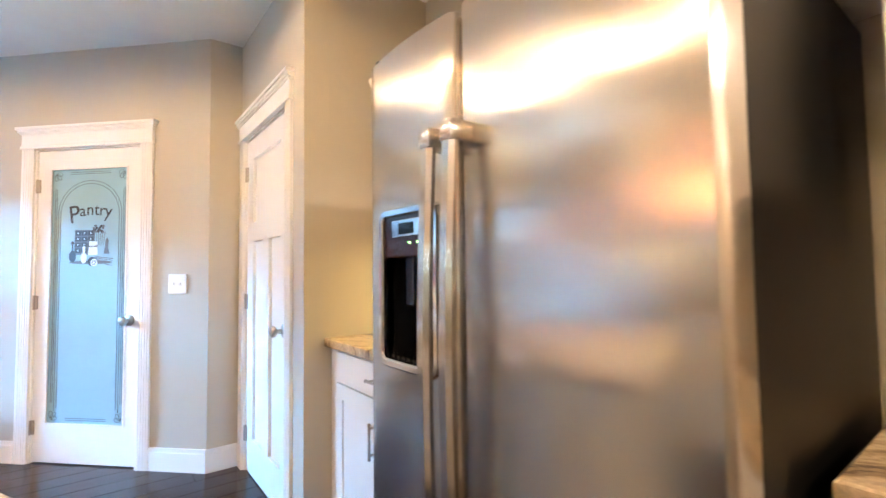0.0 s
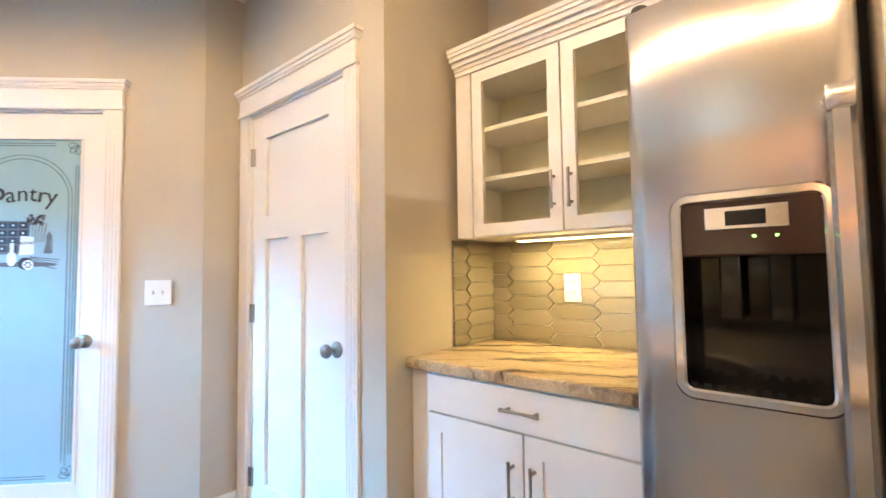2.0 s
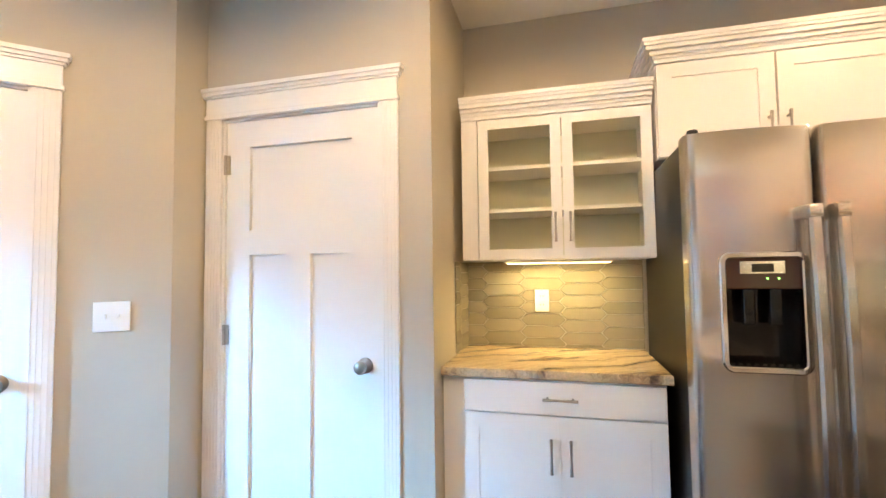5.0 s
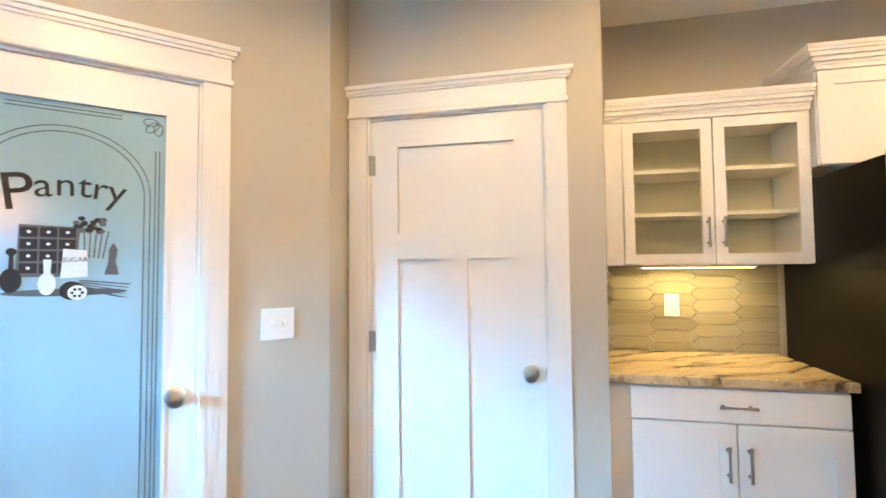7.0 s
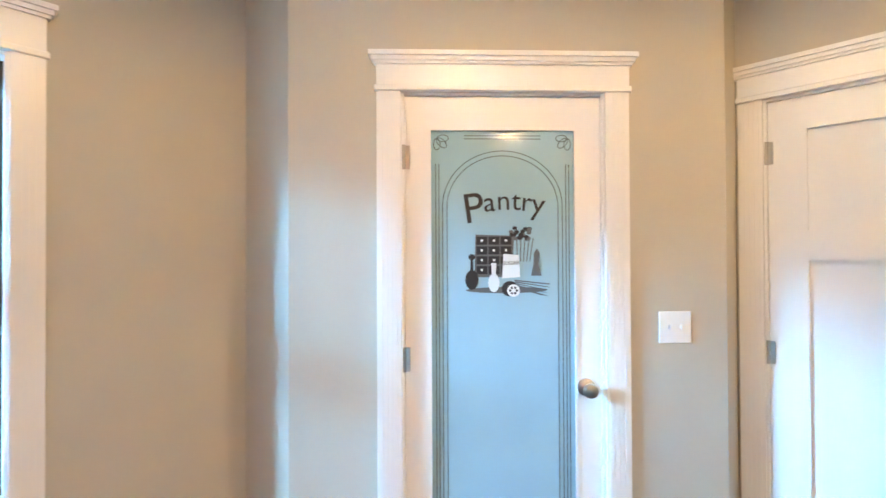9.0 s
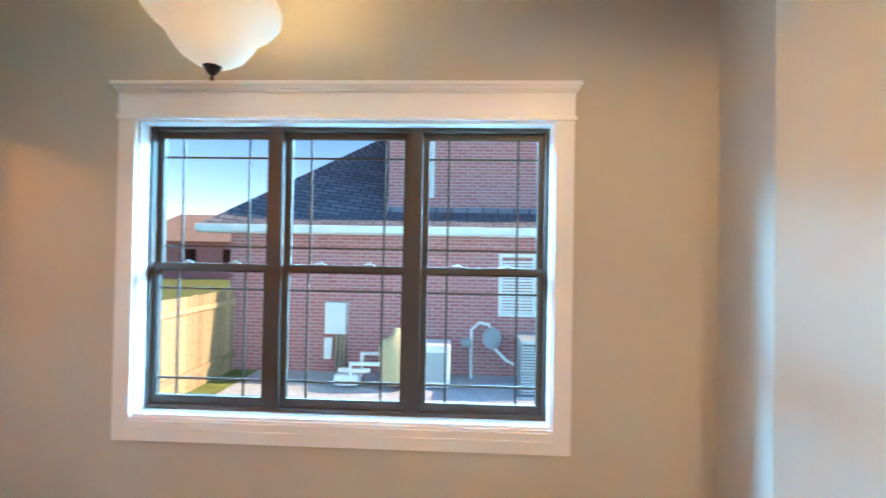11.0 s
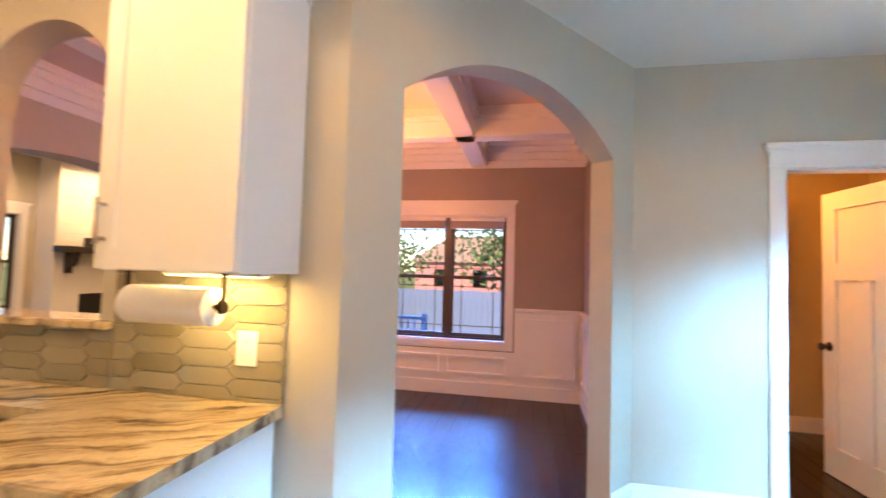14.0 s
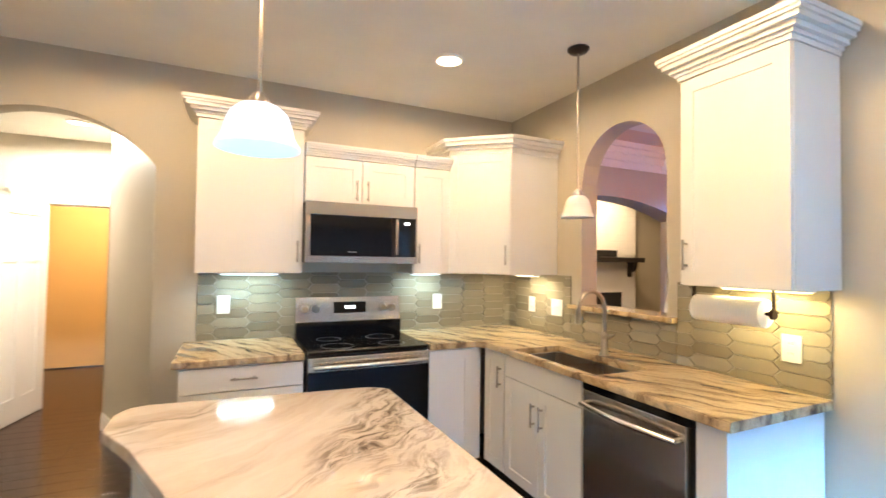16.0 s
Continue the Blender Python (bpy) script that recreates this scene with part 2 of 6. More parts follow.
def round_ring(bm, x0, x1, z0, z1, w, y0, y1, rad, seg=6):
    """A rounded rectangular surround of bar width w."""
    def loop(d, r, y):
        out = []
        for cx, cz, a0 in ((x1 - d - r, z1 - d - r, 0), (x0 + d + r, z1 - d - r, 90), (x0 + d + r, z0 + d + r, 180), (x1 - d - r, z0 + d + r, 270)):
            for k in range(seg + 1):
                a = radians(a0 + 90 * k / seg)
                out.append(bm.verts.new((cx + r * math.cos(a), y, cz + r * math.sin(a))))
        return out
    loops = [loop(0, rad, y1), loop(0, rad, y0 + 0.004), loop(0.004, rad - 0.004, y0), loop(w - 0.004, rad - w + 0.004, y0), loop(w, max(0.004, rad - w), y0 + 0.004), loop(w, max(0.004, rad - w), y1)]
    n = len(loops[0])
    for p, q in zip(loops, loops[1:] + loops[:1]):
        for i in range(n):
            bm.faces.new((p[i], p[(i + 1) % n], q[(i + 1) % n], q[i]))
    return bm


def cyl(bm, p, q, r0, r1=None, seg=16):
    p, q = Vector(p), Vector(q)
    r1 = r0 if r1 is None else r1
    d = q - p
    m = Matrix.Translation((p + q) / 2) @ d.to_track_quat("Z", "Y").to_matrix().to_4x4()
    bmesh.ops.create_cone(bm, cap_ends=True, segments=seg, radius1=r0, radius2=r1, depth=d.length, matrix=m)
    return bm


def lathe(bm, profile, at=(0, 0, 0), seg=32):
    rings = []
    for r, z in profile:
        rings.append([bm.verts.new((at[0] + r * math.cos(2 * math.pi * i / seg), at[1] + r * math.sin(2 * math.pi * i / seg), at[2] + z)) for i in range(seg)])
    for a, b in zip(rings, rings[1:]):
        for i in range(seg):
            bm.faces.new((a[i], a[(i + 1) % seg], b[(i + 1) % seg], b[i]))
    return bm


def prism(bm, pts, y0, y1):
    """A polygon in local x, z, extruded along y."""
    a = [bm.verts.new((x, y0, z)) for x, z in pts]
    b = [bm.verts.new((x, y1, z)) for x, z in pts]
    bm.faces.new(a)
    bm.faces.new(b[::-1])
    k = len(pts)
    for i in range(k):
        bm.faces.new((a[i], b[i], b[(i + 1) % k], a[(i + 1) % k]))
    return bm


def slab(bm, pts, z0, z1):
    """A polygon in x, y, extruded along z."""
    a = [bm.verts.new((x, y, z0)) for x, y in pts]
    b = [bm.verts.new((x, y, z1)) for x, y in pts]
    bm.faces.new(a[::-1])
    bm.faces.new(b)
    k = len(pts)
    for i in range(k):
        bm.faces.new((a[i], a[(i + 1) % k], b[(i + 1) % k], b[i]))
    return bm


def tube(bm, pts, r, seg=10):
    """One connected round bar along the points."""
    pts = [Vector(p) for p in pts]
    rings = []
    side = None
    for k, p in enumerate(pts):
        d = (pts[min(k + 1, len(pts) - 1)] - pts[max(k - 1, 0)]).normalized()
        if side is None:
            side = d.orthogonal().normalized()
        side = (side - d * side.dot(d)).normalized()
        up = d.cross(side)
        rings.append([bm.verts.new(p + (side * math.cos(2 * math.pi * i / seg) + up * math.sin(2 * math.pi * i / seg)) * r) for i in range(seg)])
    for a, b in zip(rings, rings[1:]):
        for i in range(seg):
            bm.faces.new((a[i], a[(i + 1) % seg], b[(i + 1) % seg], b[i]))
    bm.faces.new(rings[0][::-1])
    bm.faces.new(rings[-1])
    return bm


def mesh_of(name, bm, mat, smooth=False):
    bmesh.ops.recalc_face_normals(bm, faces=bm.faces[:])
    me = bpy.data.meshes.new(name)
    if smooth:
        for f in bm.faces:
            f.smooth = True
        for e in bm.edges:
            if len(e.link_faces) == 2 and e.calc_face_angle(0) > 0.7:
                e.smooth = False
    bm.to_mesh(me)
    bm.free()
    me.materials.append(mat)
    return me


def part(name, bm, mat, parent, label="", smooth=False):
    ob = new(name, mesh_of(name, bm, mat, smooth))
    ob.parent = parent
    if label:
        tagged(ob, label)
    return ob


def piece(name, me, parent, at=(0, 0, 0)):
    ob = new(name, me)
    ob.parent = parent
    ob.location = at
    return ob


def thing(name, m, label, category, group="", kind=""):
    ob = new(name)
    ob.matrix_basis = m
    ob.empty_display_size = 0.1
    return tagged(ob, label, category, group, kind)


def solid(name, bm, mat, label, category, m=None, kind="", group="", smooth=False):
    ob = new(name, mesh_of(name, bm, mat, smooth))
    if m is not None:
        ob.matrix_basis = m
    return tagged(ob, label, category, group, kind)


# views of the walls: local x runs to the right along a wall, y into it
EAST, NORTH, WEST, SOUTH, DIAG = -90, 0, 90, 180, -45
H = 2.71


def wall(name, m, length, openings=(), th=0.12, mat=None, top=H, label="greige painted drywall wall", bottom=0.0):
    """openings: (s0, s1, z0, z1, rise); a rise above 0 gives an arched head over z1."""
    bm = bmesh.new()
    cuts = [0.0, length]
    for s0, s1, z0, z1, rise in openings:
        cuts += [s0 + (s1 - s0) * i / 28 for i in range(29)] if rise else [s0, s1]
    cuts = sorted(set(round(c, 5) for c in cuts))

    def head(o, s):
        s0, s1, z0, z1, rise = o
        if not rise:
            return z1
        half = (s1 - s0) / 2
        rad = (half * half + rise * rise) / (2 * rise)
        return z1 + math.sqrt(max(0, rad * rad - (s - (s0 + s1) / 2) ** 2)) - (rad - rise)

    for a, b in zip(cuts, cuts[1:]):
        mid = (a + b) / 2
        hit = [o for o in openings if o[0] < mid < o[1]]
        if not hit:
            prism(bm, [(a, bottom), (b, bottom), (b, top), (a, top)], 0, th)
        for o in hit:
            if o[2] > bottom:
                prism(bm, [(a, bottom), (b, bottom), (b, o[2]), (a, o[2])], 0, th)
            prism(bm, [(a, head(o, a)), (b, head(o, b)), (b, top), (a, top)], 0, th)
    bmesh.ops.remove_doubles(bm, verts=bm.verts[:], dist=1e-5)
    inner = [f for f in bm.faces if all(len(e.link_faces) > 2 for e in f.edges)]
    bmesh.ops.delete(bm, geom=inner, context="FACES_ONLY")
    return solid(name, bm, mat or WALL, label, "wall", m, "structure")


def baseboard(m, s0, s1, name="baseboard"):
    bm = one(s0, -0.014, 0, s1, 0, 0.115)
    prism(bm, [(s0, 0.115), (s1, 0.115), (s1, 0.14), (s0, 0.14)], -0.009, 0)
    return solid(name, bm, WHITE, "white painted wooden baseboard along the wall", "baseboard", m, "structure")


# ---- structure ----
FX = 1.56      # closet wall
NX = 2.25      # back of the recess
WY = 6.24      # nook window wall
DX = -3.36     # laundry door wall
SX = -1.82     # sink wall
RY = 0.72      # range wall
ARCH_A = (-1.82, 3.28)
ARCH_B = (-3.36, 4.525)
ARCH_DEG = math.degrees(math.atan2(ARCH_B[1] - ARCH_A[1], ARCH_B[0] - ARCH_A[0]))
ARCH_LEN = math.dist(ARCH_A, ARCH_B)
PANTRY = pose(0.18, 5.87, 0, 0, 0, DIAG)
PANTRY_LEN = math.dist((0.18, 5.87), (1.37, 4.68))

ground_bm = bmesh.new()
slab(ground_bm, [(-600, -600), (600, -600), (600, 600), (-600, 600)], -0.9, -0.70)
LAWN = painted("lawn", (0.16, 0.19, 0.05), 0.9, 40, 0.8, 0.35, 3.0)
solid("ground", ground_bm, LAWN, "mown green and straw-coloured lawn around the house", "ground", kind="structure")

sub_bm = bmesh.new()
slab(sub_bm, [(-11.0, -7.6), (3.6, -7.6), (3.6, 6.36), (-3.3, 6.36), (-3.3, 7.1), (-5.7, 7.1), (-5.7, 0.0), (-11.0, 0.0)], -0.75, -0.012)
floor_ob = solid("floor", sub_bm, FLOORWOOD, "dark stained wooden plank floor", "floor", kind="structure")

wall("wall_north", pose(DX - 0.0, WY, 0), 3.66, [(0.81, 2.80, 0.66, 2.08, 0)], 0.17)
wall("wall_pantry_side", pose(0.18, WY, 0, 0, 0, EAST), WY - 5.87, th=0.10)
wall("wall_pantry", PANTRY, PANTRY_LEN, [(0.425, 1.205, 0, 2.055, 0)], 0.12)
wall("wall_pantry_return", pose(1.37, 4.68, 0, 0, 0, NORTH), FX - 1.37, th=0.10)
wall("wall_closet", pose(FX, 4.78, 0, 0, 0, EAST), 4.78 - 3.555, [(4.78 - 4.585, 4.78 - 3.785, 0, 2.055, 0)], 0.12)
wall("wall_niche_side", pose(FX + 0.12, 3.555, 0, 0, 0, NORTH), NX - FX, th=0.12)
wall("wall_east", pose(NX, 3.60, 0, 0, 0, EAST), 3.60 - RY + 0.2)
wall("wall_laundry", pose(DX, ARCH_B[1] - 0.02, 0, 0, 0, WEST), WY - ARCH_B[1] + 0.1, [(5.365 - ARCH_B[1] + 0.02, 6.125 - ARCH_B[1] + 0.02, 0, 2.055, 0)], 0.12, top=3.0)
wall("wall_arch", pose(*ARCH_A, 0, 0, 0, ARCH_DEG), ARCH_LEN, [(0.235, 1.745, 0, 2.08, 0.275)], 0.15, top=3.0)
wall("wall_sink", pose(SX, RY - 0.15, 0, 0, 0, WEST), ARCH_A[1] - RY + 0.15, [(1.62 - RY + 0.15, 2.31 - RY + 0.15, 1.165, 2.02, 0.345)], 0.14, top=3.0)
wall("wall_range", pose(3.2, RY, 0, 0, 0, SOUTH), 3.2 - SX, [(3.2 - 2.02, 3.2 - 0.87, 0, 2.04, 0.30)], 0.14)

ceil_bm = bmesh.new()
slab(ceil_bm, [(SX - 0.05, RY - 0.1), (NX + 0.1, RY - 0.1), (NX + 0.1, WY + 0.1), (DX - 0.05, WY + 0.1), (DX - 0.05, ARCH_B[1] - 0.02), (SX - 0.05, ARCH_A[1] - 0.02)], H, H + 0.1)
solid("ceiling", ceil_bm, CEIL, "off-white painted kitchen ceiling", "ceiling", kind="structure")

# pantry and closet interiors, closed off
wall("wall_pantry_back", pose(0.3, 6.6, 0, 0, 0, NORTH), 2.6)
wall("wall_house_east", pose(3.3, 6.6, 0, 0, 0, EAST), 14.0)

# laundry room beyond the open door
wall("wall_laundry_far", pose(-5.2, 4.62, 0, 0, 0, WEST), 2.4, mat=TAN, label="tan painted laundry room wall")
wall("wall_laundry_south", pose(DX - 0.12, 4.62, 0, 0, 0, SOUTH), 1.75, mat=TAN, th=0.05, label="tan painted laundry room wall")
wall("wall_laundry_north", pose(-5.3, 6.95, 0, 0, 0, NORTH), 2.0, mat=TAN, label="tan painted laundry room wall")
lc = one(-5.3, 4.55, 2.5, DX - 0.12, 7.0, 2.6)
solid("ceiling_laundry", lc, CEIL, "off-white laundry room ceiling", "ceiling", kind="structure")
lamp("laundry_lamp", "POINT", pose(-4.3, 5.4, 2.3), 17, (1.0, 0.45, 0.13), radius=0.12)

# added to close the open side and keep outside light out of the laundry
wall("wall_laundry_end", pose(DX - 0.10, 6.30, 0, 0, 0, WEST), 0.75, mat=TAN, th=0.1, label="tan painted laundry room wall")
# dining room
wall("wall_dining_west", pose(-5.52, 0.9, 0, 0, 0, WEST), 3.65, [(0.66, 2.73, 0.60, 2.03, 0)], 0.17, DINWALL, label="mauve brown painted dining wall")
wall("wall_dining_north", pose(-5.6, 4.47, 0, 0, 0, NORTH), 2.14, th=0.07, mat=DINWALL, label="mauve brown painted dining wall")
wall("wall_dining_south", pose(SX - 0.14, 0.2, 0, 0, 0, SOUTH), 3.7, [(0.35, 2.75, 0, 2.02, 0.22)], 0.3, WALL, label="grey painted wall with a wide arched opening")
dc = one(-5.7, 0.0, 2.86, SX - 0.1, 4.6, 2.95)
# the chandelier's peach light on this ceiling is put into its base colour
solid("ceiling_dining", dc, painted("dining_ceiling_lamplit", (0.72, 0.55, 0.44), 0.7, 120, 0.2), "coffered dining ceiling with peach lamplight put in its colour", "ceiling", kind="structure")


def beam(m, length):
    bm = one(0, -0.09, 2.60, length, 0.09, 2.87, bev=0.006)
    for sgn in (-1, 1):
        bx(bm, 0, sgn * 0.09, 2.78, length, sgn * 0.13, 2.87)
        bx(bm, 0, sgn * 0.09, 2.74, length, sgn * 0.11, 2.78)
    return solid("ceiling_beam", bm, WHITE, "white boxed coffer beam under the dining ceiling", "beam", m, "structure")


for yy in (1.40, 3.29):
    beam(pose(-5.5, yy, 0), 3.35)
beam(pose(-4.42, 0.2, 0, 0, 0, 90), 4.25)
crown_bm = bmesh.new()
for m0, ln in ((pose(-5.52, 0.3, 0, 0, 0, WEST), 4.17), (pose(-5.52, 4.47, 0, 0, 0, NORTH), 2.04), (pose(SX - 0.15, 0.2, 0, 0, 0, SOUTH), 3.6)):
    tmp = bmesh.new()
    for d, z0, z1 in ((0.14, 2.80, 2.86), (0.10, 2.74, 2.80), (0.06, 2.66, 2.74), (0.025, 2.58, 2.66)):
        bx(tmp, 0, -d, z0, ln, 0, z1)
    tmp.transform(m0)
    me_tmp = bpy.data.meshes.new("t")
    tmp.to_mesh(me_tmp)
    crown_bm.from_mesh(me_tmp)
    tmp.free()
solid("trim", crown_bm, WHITE, "white stepped crown moulding round the dining room", "moulding", kind="structure")

# living room and hall beyond
wall("wall_living_back", pose(-1.6, -3.6, 0, 0, 0, SOUTH), 9.0, [(3.35, 4.15, 0.62, 2.05, 0)], mat=WALL, top=2.95)
wall("wall_living_west", pose(-10.4, -3.7, 0, 0, 0, WEST), 3.9, mat=WALL, top=2.95)
wall("wall_living_north", pose(-5.6, 0.1, 0, 0, 0, SOUTH), 5.0, mat=WALL, top=2.95, label="grey painted living room wall")
wall("wall_living_east", pose(-1.7, 0.0, 0, 0, 0, EAST), 3.7)
lv = one(-10.5, -3.7, 2.95, -1.6, 0.12, 3.05)
solid("ceiling_living", lv, CEIL, "off-white living room ceiling", "ceiling", kind="structure")
HALL_A, HALL_B = (1.38, -0.62), (0.87, 0.58)
wall("wall_hall_west", pose(*HALL_A, 0, 0, 0, math.degrees(math.atan2(HALL_B[1] - HALL_A[1], HALL_B[0] - HALL_A[0]))), math.dist(HALL_A, HALL_B), label="pale painted hallway wall")
wall("wall_hall_inner", pose(1.38, -1.6, 0, 0, 0, WEST), 1.0)
wall("wall_hall_back", pose(3.3, -1.5, 0, 0, 0, SOUTH), 2.0, [(1.06, 1.76, 0, 1.97, 0)])
wall("wall_bath_back", pose(3.3, -3.4, 0, 0, 0, SOUTH), 2.4, mat=TAN, label="tan painted wall of a lit side room")
wall("wall_bath_side", pose(1.3, -3.4, 0, 0, 0, WEST), 1.8, mat=TAN, label="tan painted wall of a lit side room")
hc = one(0.6, -3.5, 2.62, 3.4, 0.58, 2.7)
solid("ceiling_hall", hc, CEIL, "off-white hallway ceiling", "ceiling", kind="structure")

# ---- trim, doors and windows ----


def fluted(bm, x0, x1, z0, z1):
    bx(bm, x0, -0.016, z0, x1, 0.0, z1)
    w = x1 - x0
    for k in range(4):
        a = x0 + w * (0.12 + 0.2 * k)
        bx(bm, a, -0.0185, z0, a + w * 0.12, -0.016, z1)


def head_trim(bm, x0, x1, z0, h=0.145):
    bx(bm, x0 - 0.008, -0.026, z0, x1 + 0.008, 0, z0 + 0.022, bev=0.004)
    bx(bm, x0, -0.020, z0 + 0.022, x1, 0, z0 + h - 0.045)
    for k, (d, a, b) in enumerate(((0.028, 0.045, 0.034), (0.036, 0.034, 0.018), (0.045, 0.018, 0.0))):
        bx(bm, x0 - d + 0.018, -d, z0 + h - a, x1 + d - 0.018, 0, z0 + h - b)


def door_trim(m, s0, s1, top=2.055, cas=0.085, label="white fluted wooden door casing with a stepped head"):
    t = thing("door_trim", m, label, "door casing", kind="structure")
    for a, b in ((s0 - cas, s0), (s1, s1 + cas)):
        bm = bmesh.new()
        fluted(bm, a, b, 0, top)
        part("casing", bm, WHITE, t)
    bm = bmesh.new()
    head_trim(bm, s0 - cas, s1 + cas, top)
    part("head", bm, WHITE, t)
    bm = bmesh.new()
    for a, b in ((s0, s0 + 0.012), (s1 - 0.012, s1)):
        bx(bm, a, 0.0, 0, b, 0.12, top)
    bx(bm, s0 + 0.012, 0.0, top - 0.01, s1 - 0.012, 0.12, top)
    part("jamb", bm, WHITE, t)
    return t


def knob(parent, x, z, mat=NICKEL, y=0.0):
    bm = bmesh.new()
    lathe(bm, [(0.0, 0.0), (0.034, 0.0), (0.034, 0.005), (0.026, 0.010), (0.012, 0.014), (0.012, 0.034), (0.020, 0.038), (0.028, 0.048), (0.029, 0.056), (0.024, 0.066), (0.012, 0.071), (0.0, 0.072)], seg=24)
    bm.transform(Matrix.Translation((x, y, z)) @ Matrix.Rotation(radians(90), 4, "X"))
    return part("door_knob", bm, mat, parent, "satin nickel round door knob", True)


def hinge(parent, x, z, mat=NICKEL, y=-0.003):
    bm = bmesh.new()
    cyl(bm, (x, y - 0.005, z - 0.047), (x, y - 0.005, z + 0.047), 0.0075, None, 10)
    bx(bm, x - 0.002, y - 0.004, z - 0.045, x + 0.022, y + 0.006, z + 0.045)
    return part("hinge", bm, mat, parent)


def shaker_door(m, w, label, hinge_left=True, hmat=NICKEL, h=2.035, open_rot=0.0, name="door_1", kmat=NICKEL):
    """Three panels: one above, two below. Local origin at the hinge foot."""
    root = thing(name, m, label, "door", kind="structure")
    bm = bmesh.new()
    f, t = 0.125, 0.035
    rail = 1.40
    y0 = 0.0
    bx(bm, 0, y0, 0, f, y0 + t, h)
    bx(bm, w - f, y0, 0, w, y0 + t, h)
    bx(bm, f, y0, 0, w - f, y0 + t, 0.21)
    bx(bm, f, y0, rail, w - f, y0 + t, rail + 0.115)
    bx(bm, f, y0, h - 0.125, w - f, y0 + t, h)
    c = w / 2
    bx(bm, c - 0.057, y0, 0.21, c + 0.057, y0 + t, rail)
    part("frame", bm, WHITE, root)
    for a, b, z0, z1 in ((f, w - f, rail + 0.115, h - 0.125), (f, c - 0.057, 0.21, rail), (c + 0.057, w - f, 0.21, rail)):
        part("panel", one(a, y0 + 0.018, z0, b, y0 + t - 0.012, z1), WHITE, root)
    kx = w - 0.065 if hinge_left else 0.065
    knob(root, kx, 0.915, kmat)
    for z in (0.22, 1.03, 1.83):
        hinge(root, -0.004 if hinge_left else w - 0.018, z, hmat)
    return root


closet_m = pose(FX, 4.78, 0, 0, 0, EAST)
door_trim(closet_m, 4.78 - 4.585, 4.78 - 3.785)
shaker_door(pose(FX + 0.012, 4.572, 0.008, 0, 0, EAST), 0.774, "closed white three-panel closet door with a nickel knob")
door_trim(PANTRY, 0.425, 1.205, cas=0.092)
door_trim(pose(DX, ARCH_B[1] - 0.02, 0, 0, 0, WEST), 5.365 - ARCH_B[1] + 0.02, 6.125 - ARCH_B[1] + 0.02)
# laundry door, standing open into the laundry room
laundry_door = shaker_door(pose(-4.245, 6.042, 0.008, 0, 0, 5), 0.76, "white three-panel door standing open with dark bronze hinges", hmat=BRONZE, kmat=BRONZE, name="door_2", hinge_left=False)
for z in (0.22, 1.03, 1.83):
    part("hinge_leaf", one(0.757, -0.010, z - 0.05, 0.786, 0.022, z + 0.05, bev=0.002), BRONZE, laundry_door, "dark bronze hinge leaf")

baseboard(PANTRY, 0.0, 0.322)
baseboard(PANTRY, 1.29, PANTRY_LEN)
baseboard(pose(1.37, 4.68, 0, 0, 0, NORTH), -0.01, FX - 1.37)
baseboard(closet_m, 4.78 - 3.70, 4.78 - 3.545)
baseboard(pose(DX, ARCH_B[1], 0, 0, 0, WEST), 0.0, 0.70)
baseboard(pose(DX, WY, 0, 0, 0, NORTH), 0.0, 3.54)
baseboard(pose(*ARCH_A, 0, 0, 0, ARCH_DEG), 1.745, ARCH_LEN)
baseboard(pose(*ARCH_A, 0, 0, 0, ARCH_DEG), 0.0, 0.235)
baseboard(pose(0.18, WY, 0, 0, 0, EAST), 0.0, 0.37)
baseboard(pose(-5.2, 4.62, 0, 0, 0, WEST), 0.0, 2.4)
baseboard(pose(0.86, RY, 0, 0, 0, SOUTH), 0.0, 0.20)


def pantry_door():
    root = thing("door_3", PANTRY @ pose(0.438, 0.012, 0.008), "white pantry door with a teal frosted glass panel", "door", kind="structure")
    w, h, t = 0.754, 2.035, 0.035
    bm = bmesh.new()
    a, b, z0, z1 = 0.088, 0.666, 0.24, 1.918
    ring(bm, 0, w, 0, h, a, 0, t, wt=h - z1, wb=z0)
    part("frame", bm, WHITE, root)
    bm = bmesh.new()
    ring(bm, a, b, z0, z1, 0.012, -0.003, 0.006)
    part("glazing_bead", bm, WHITE, root)
    glass = part("glass", one(a, 0.012, z0, b, 0.022, z1), PANTRY_GLASS, root, "teal frosted glass pane")
    knob(root, w - 0.06, 0.915)
    for z in (0.22, 1.03, 1.80):
        hinge(root, -0.004, z)
    return root, glass, (a, b, z0, z1)


pantry, pantry_pane, PG = pantry_door()


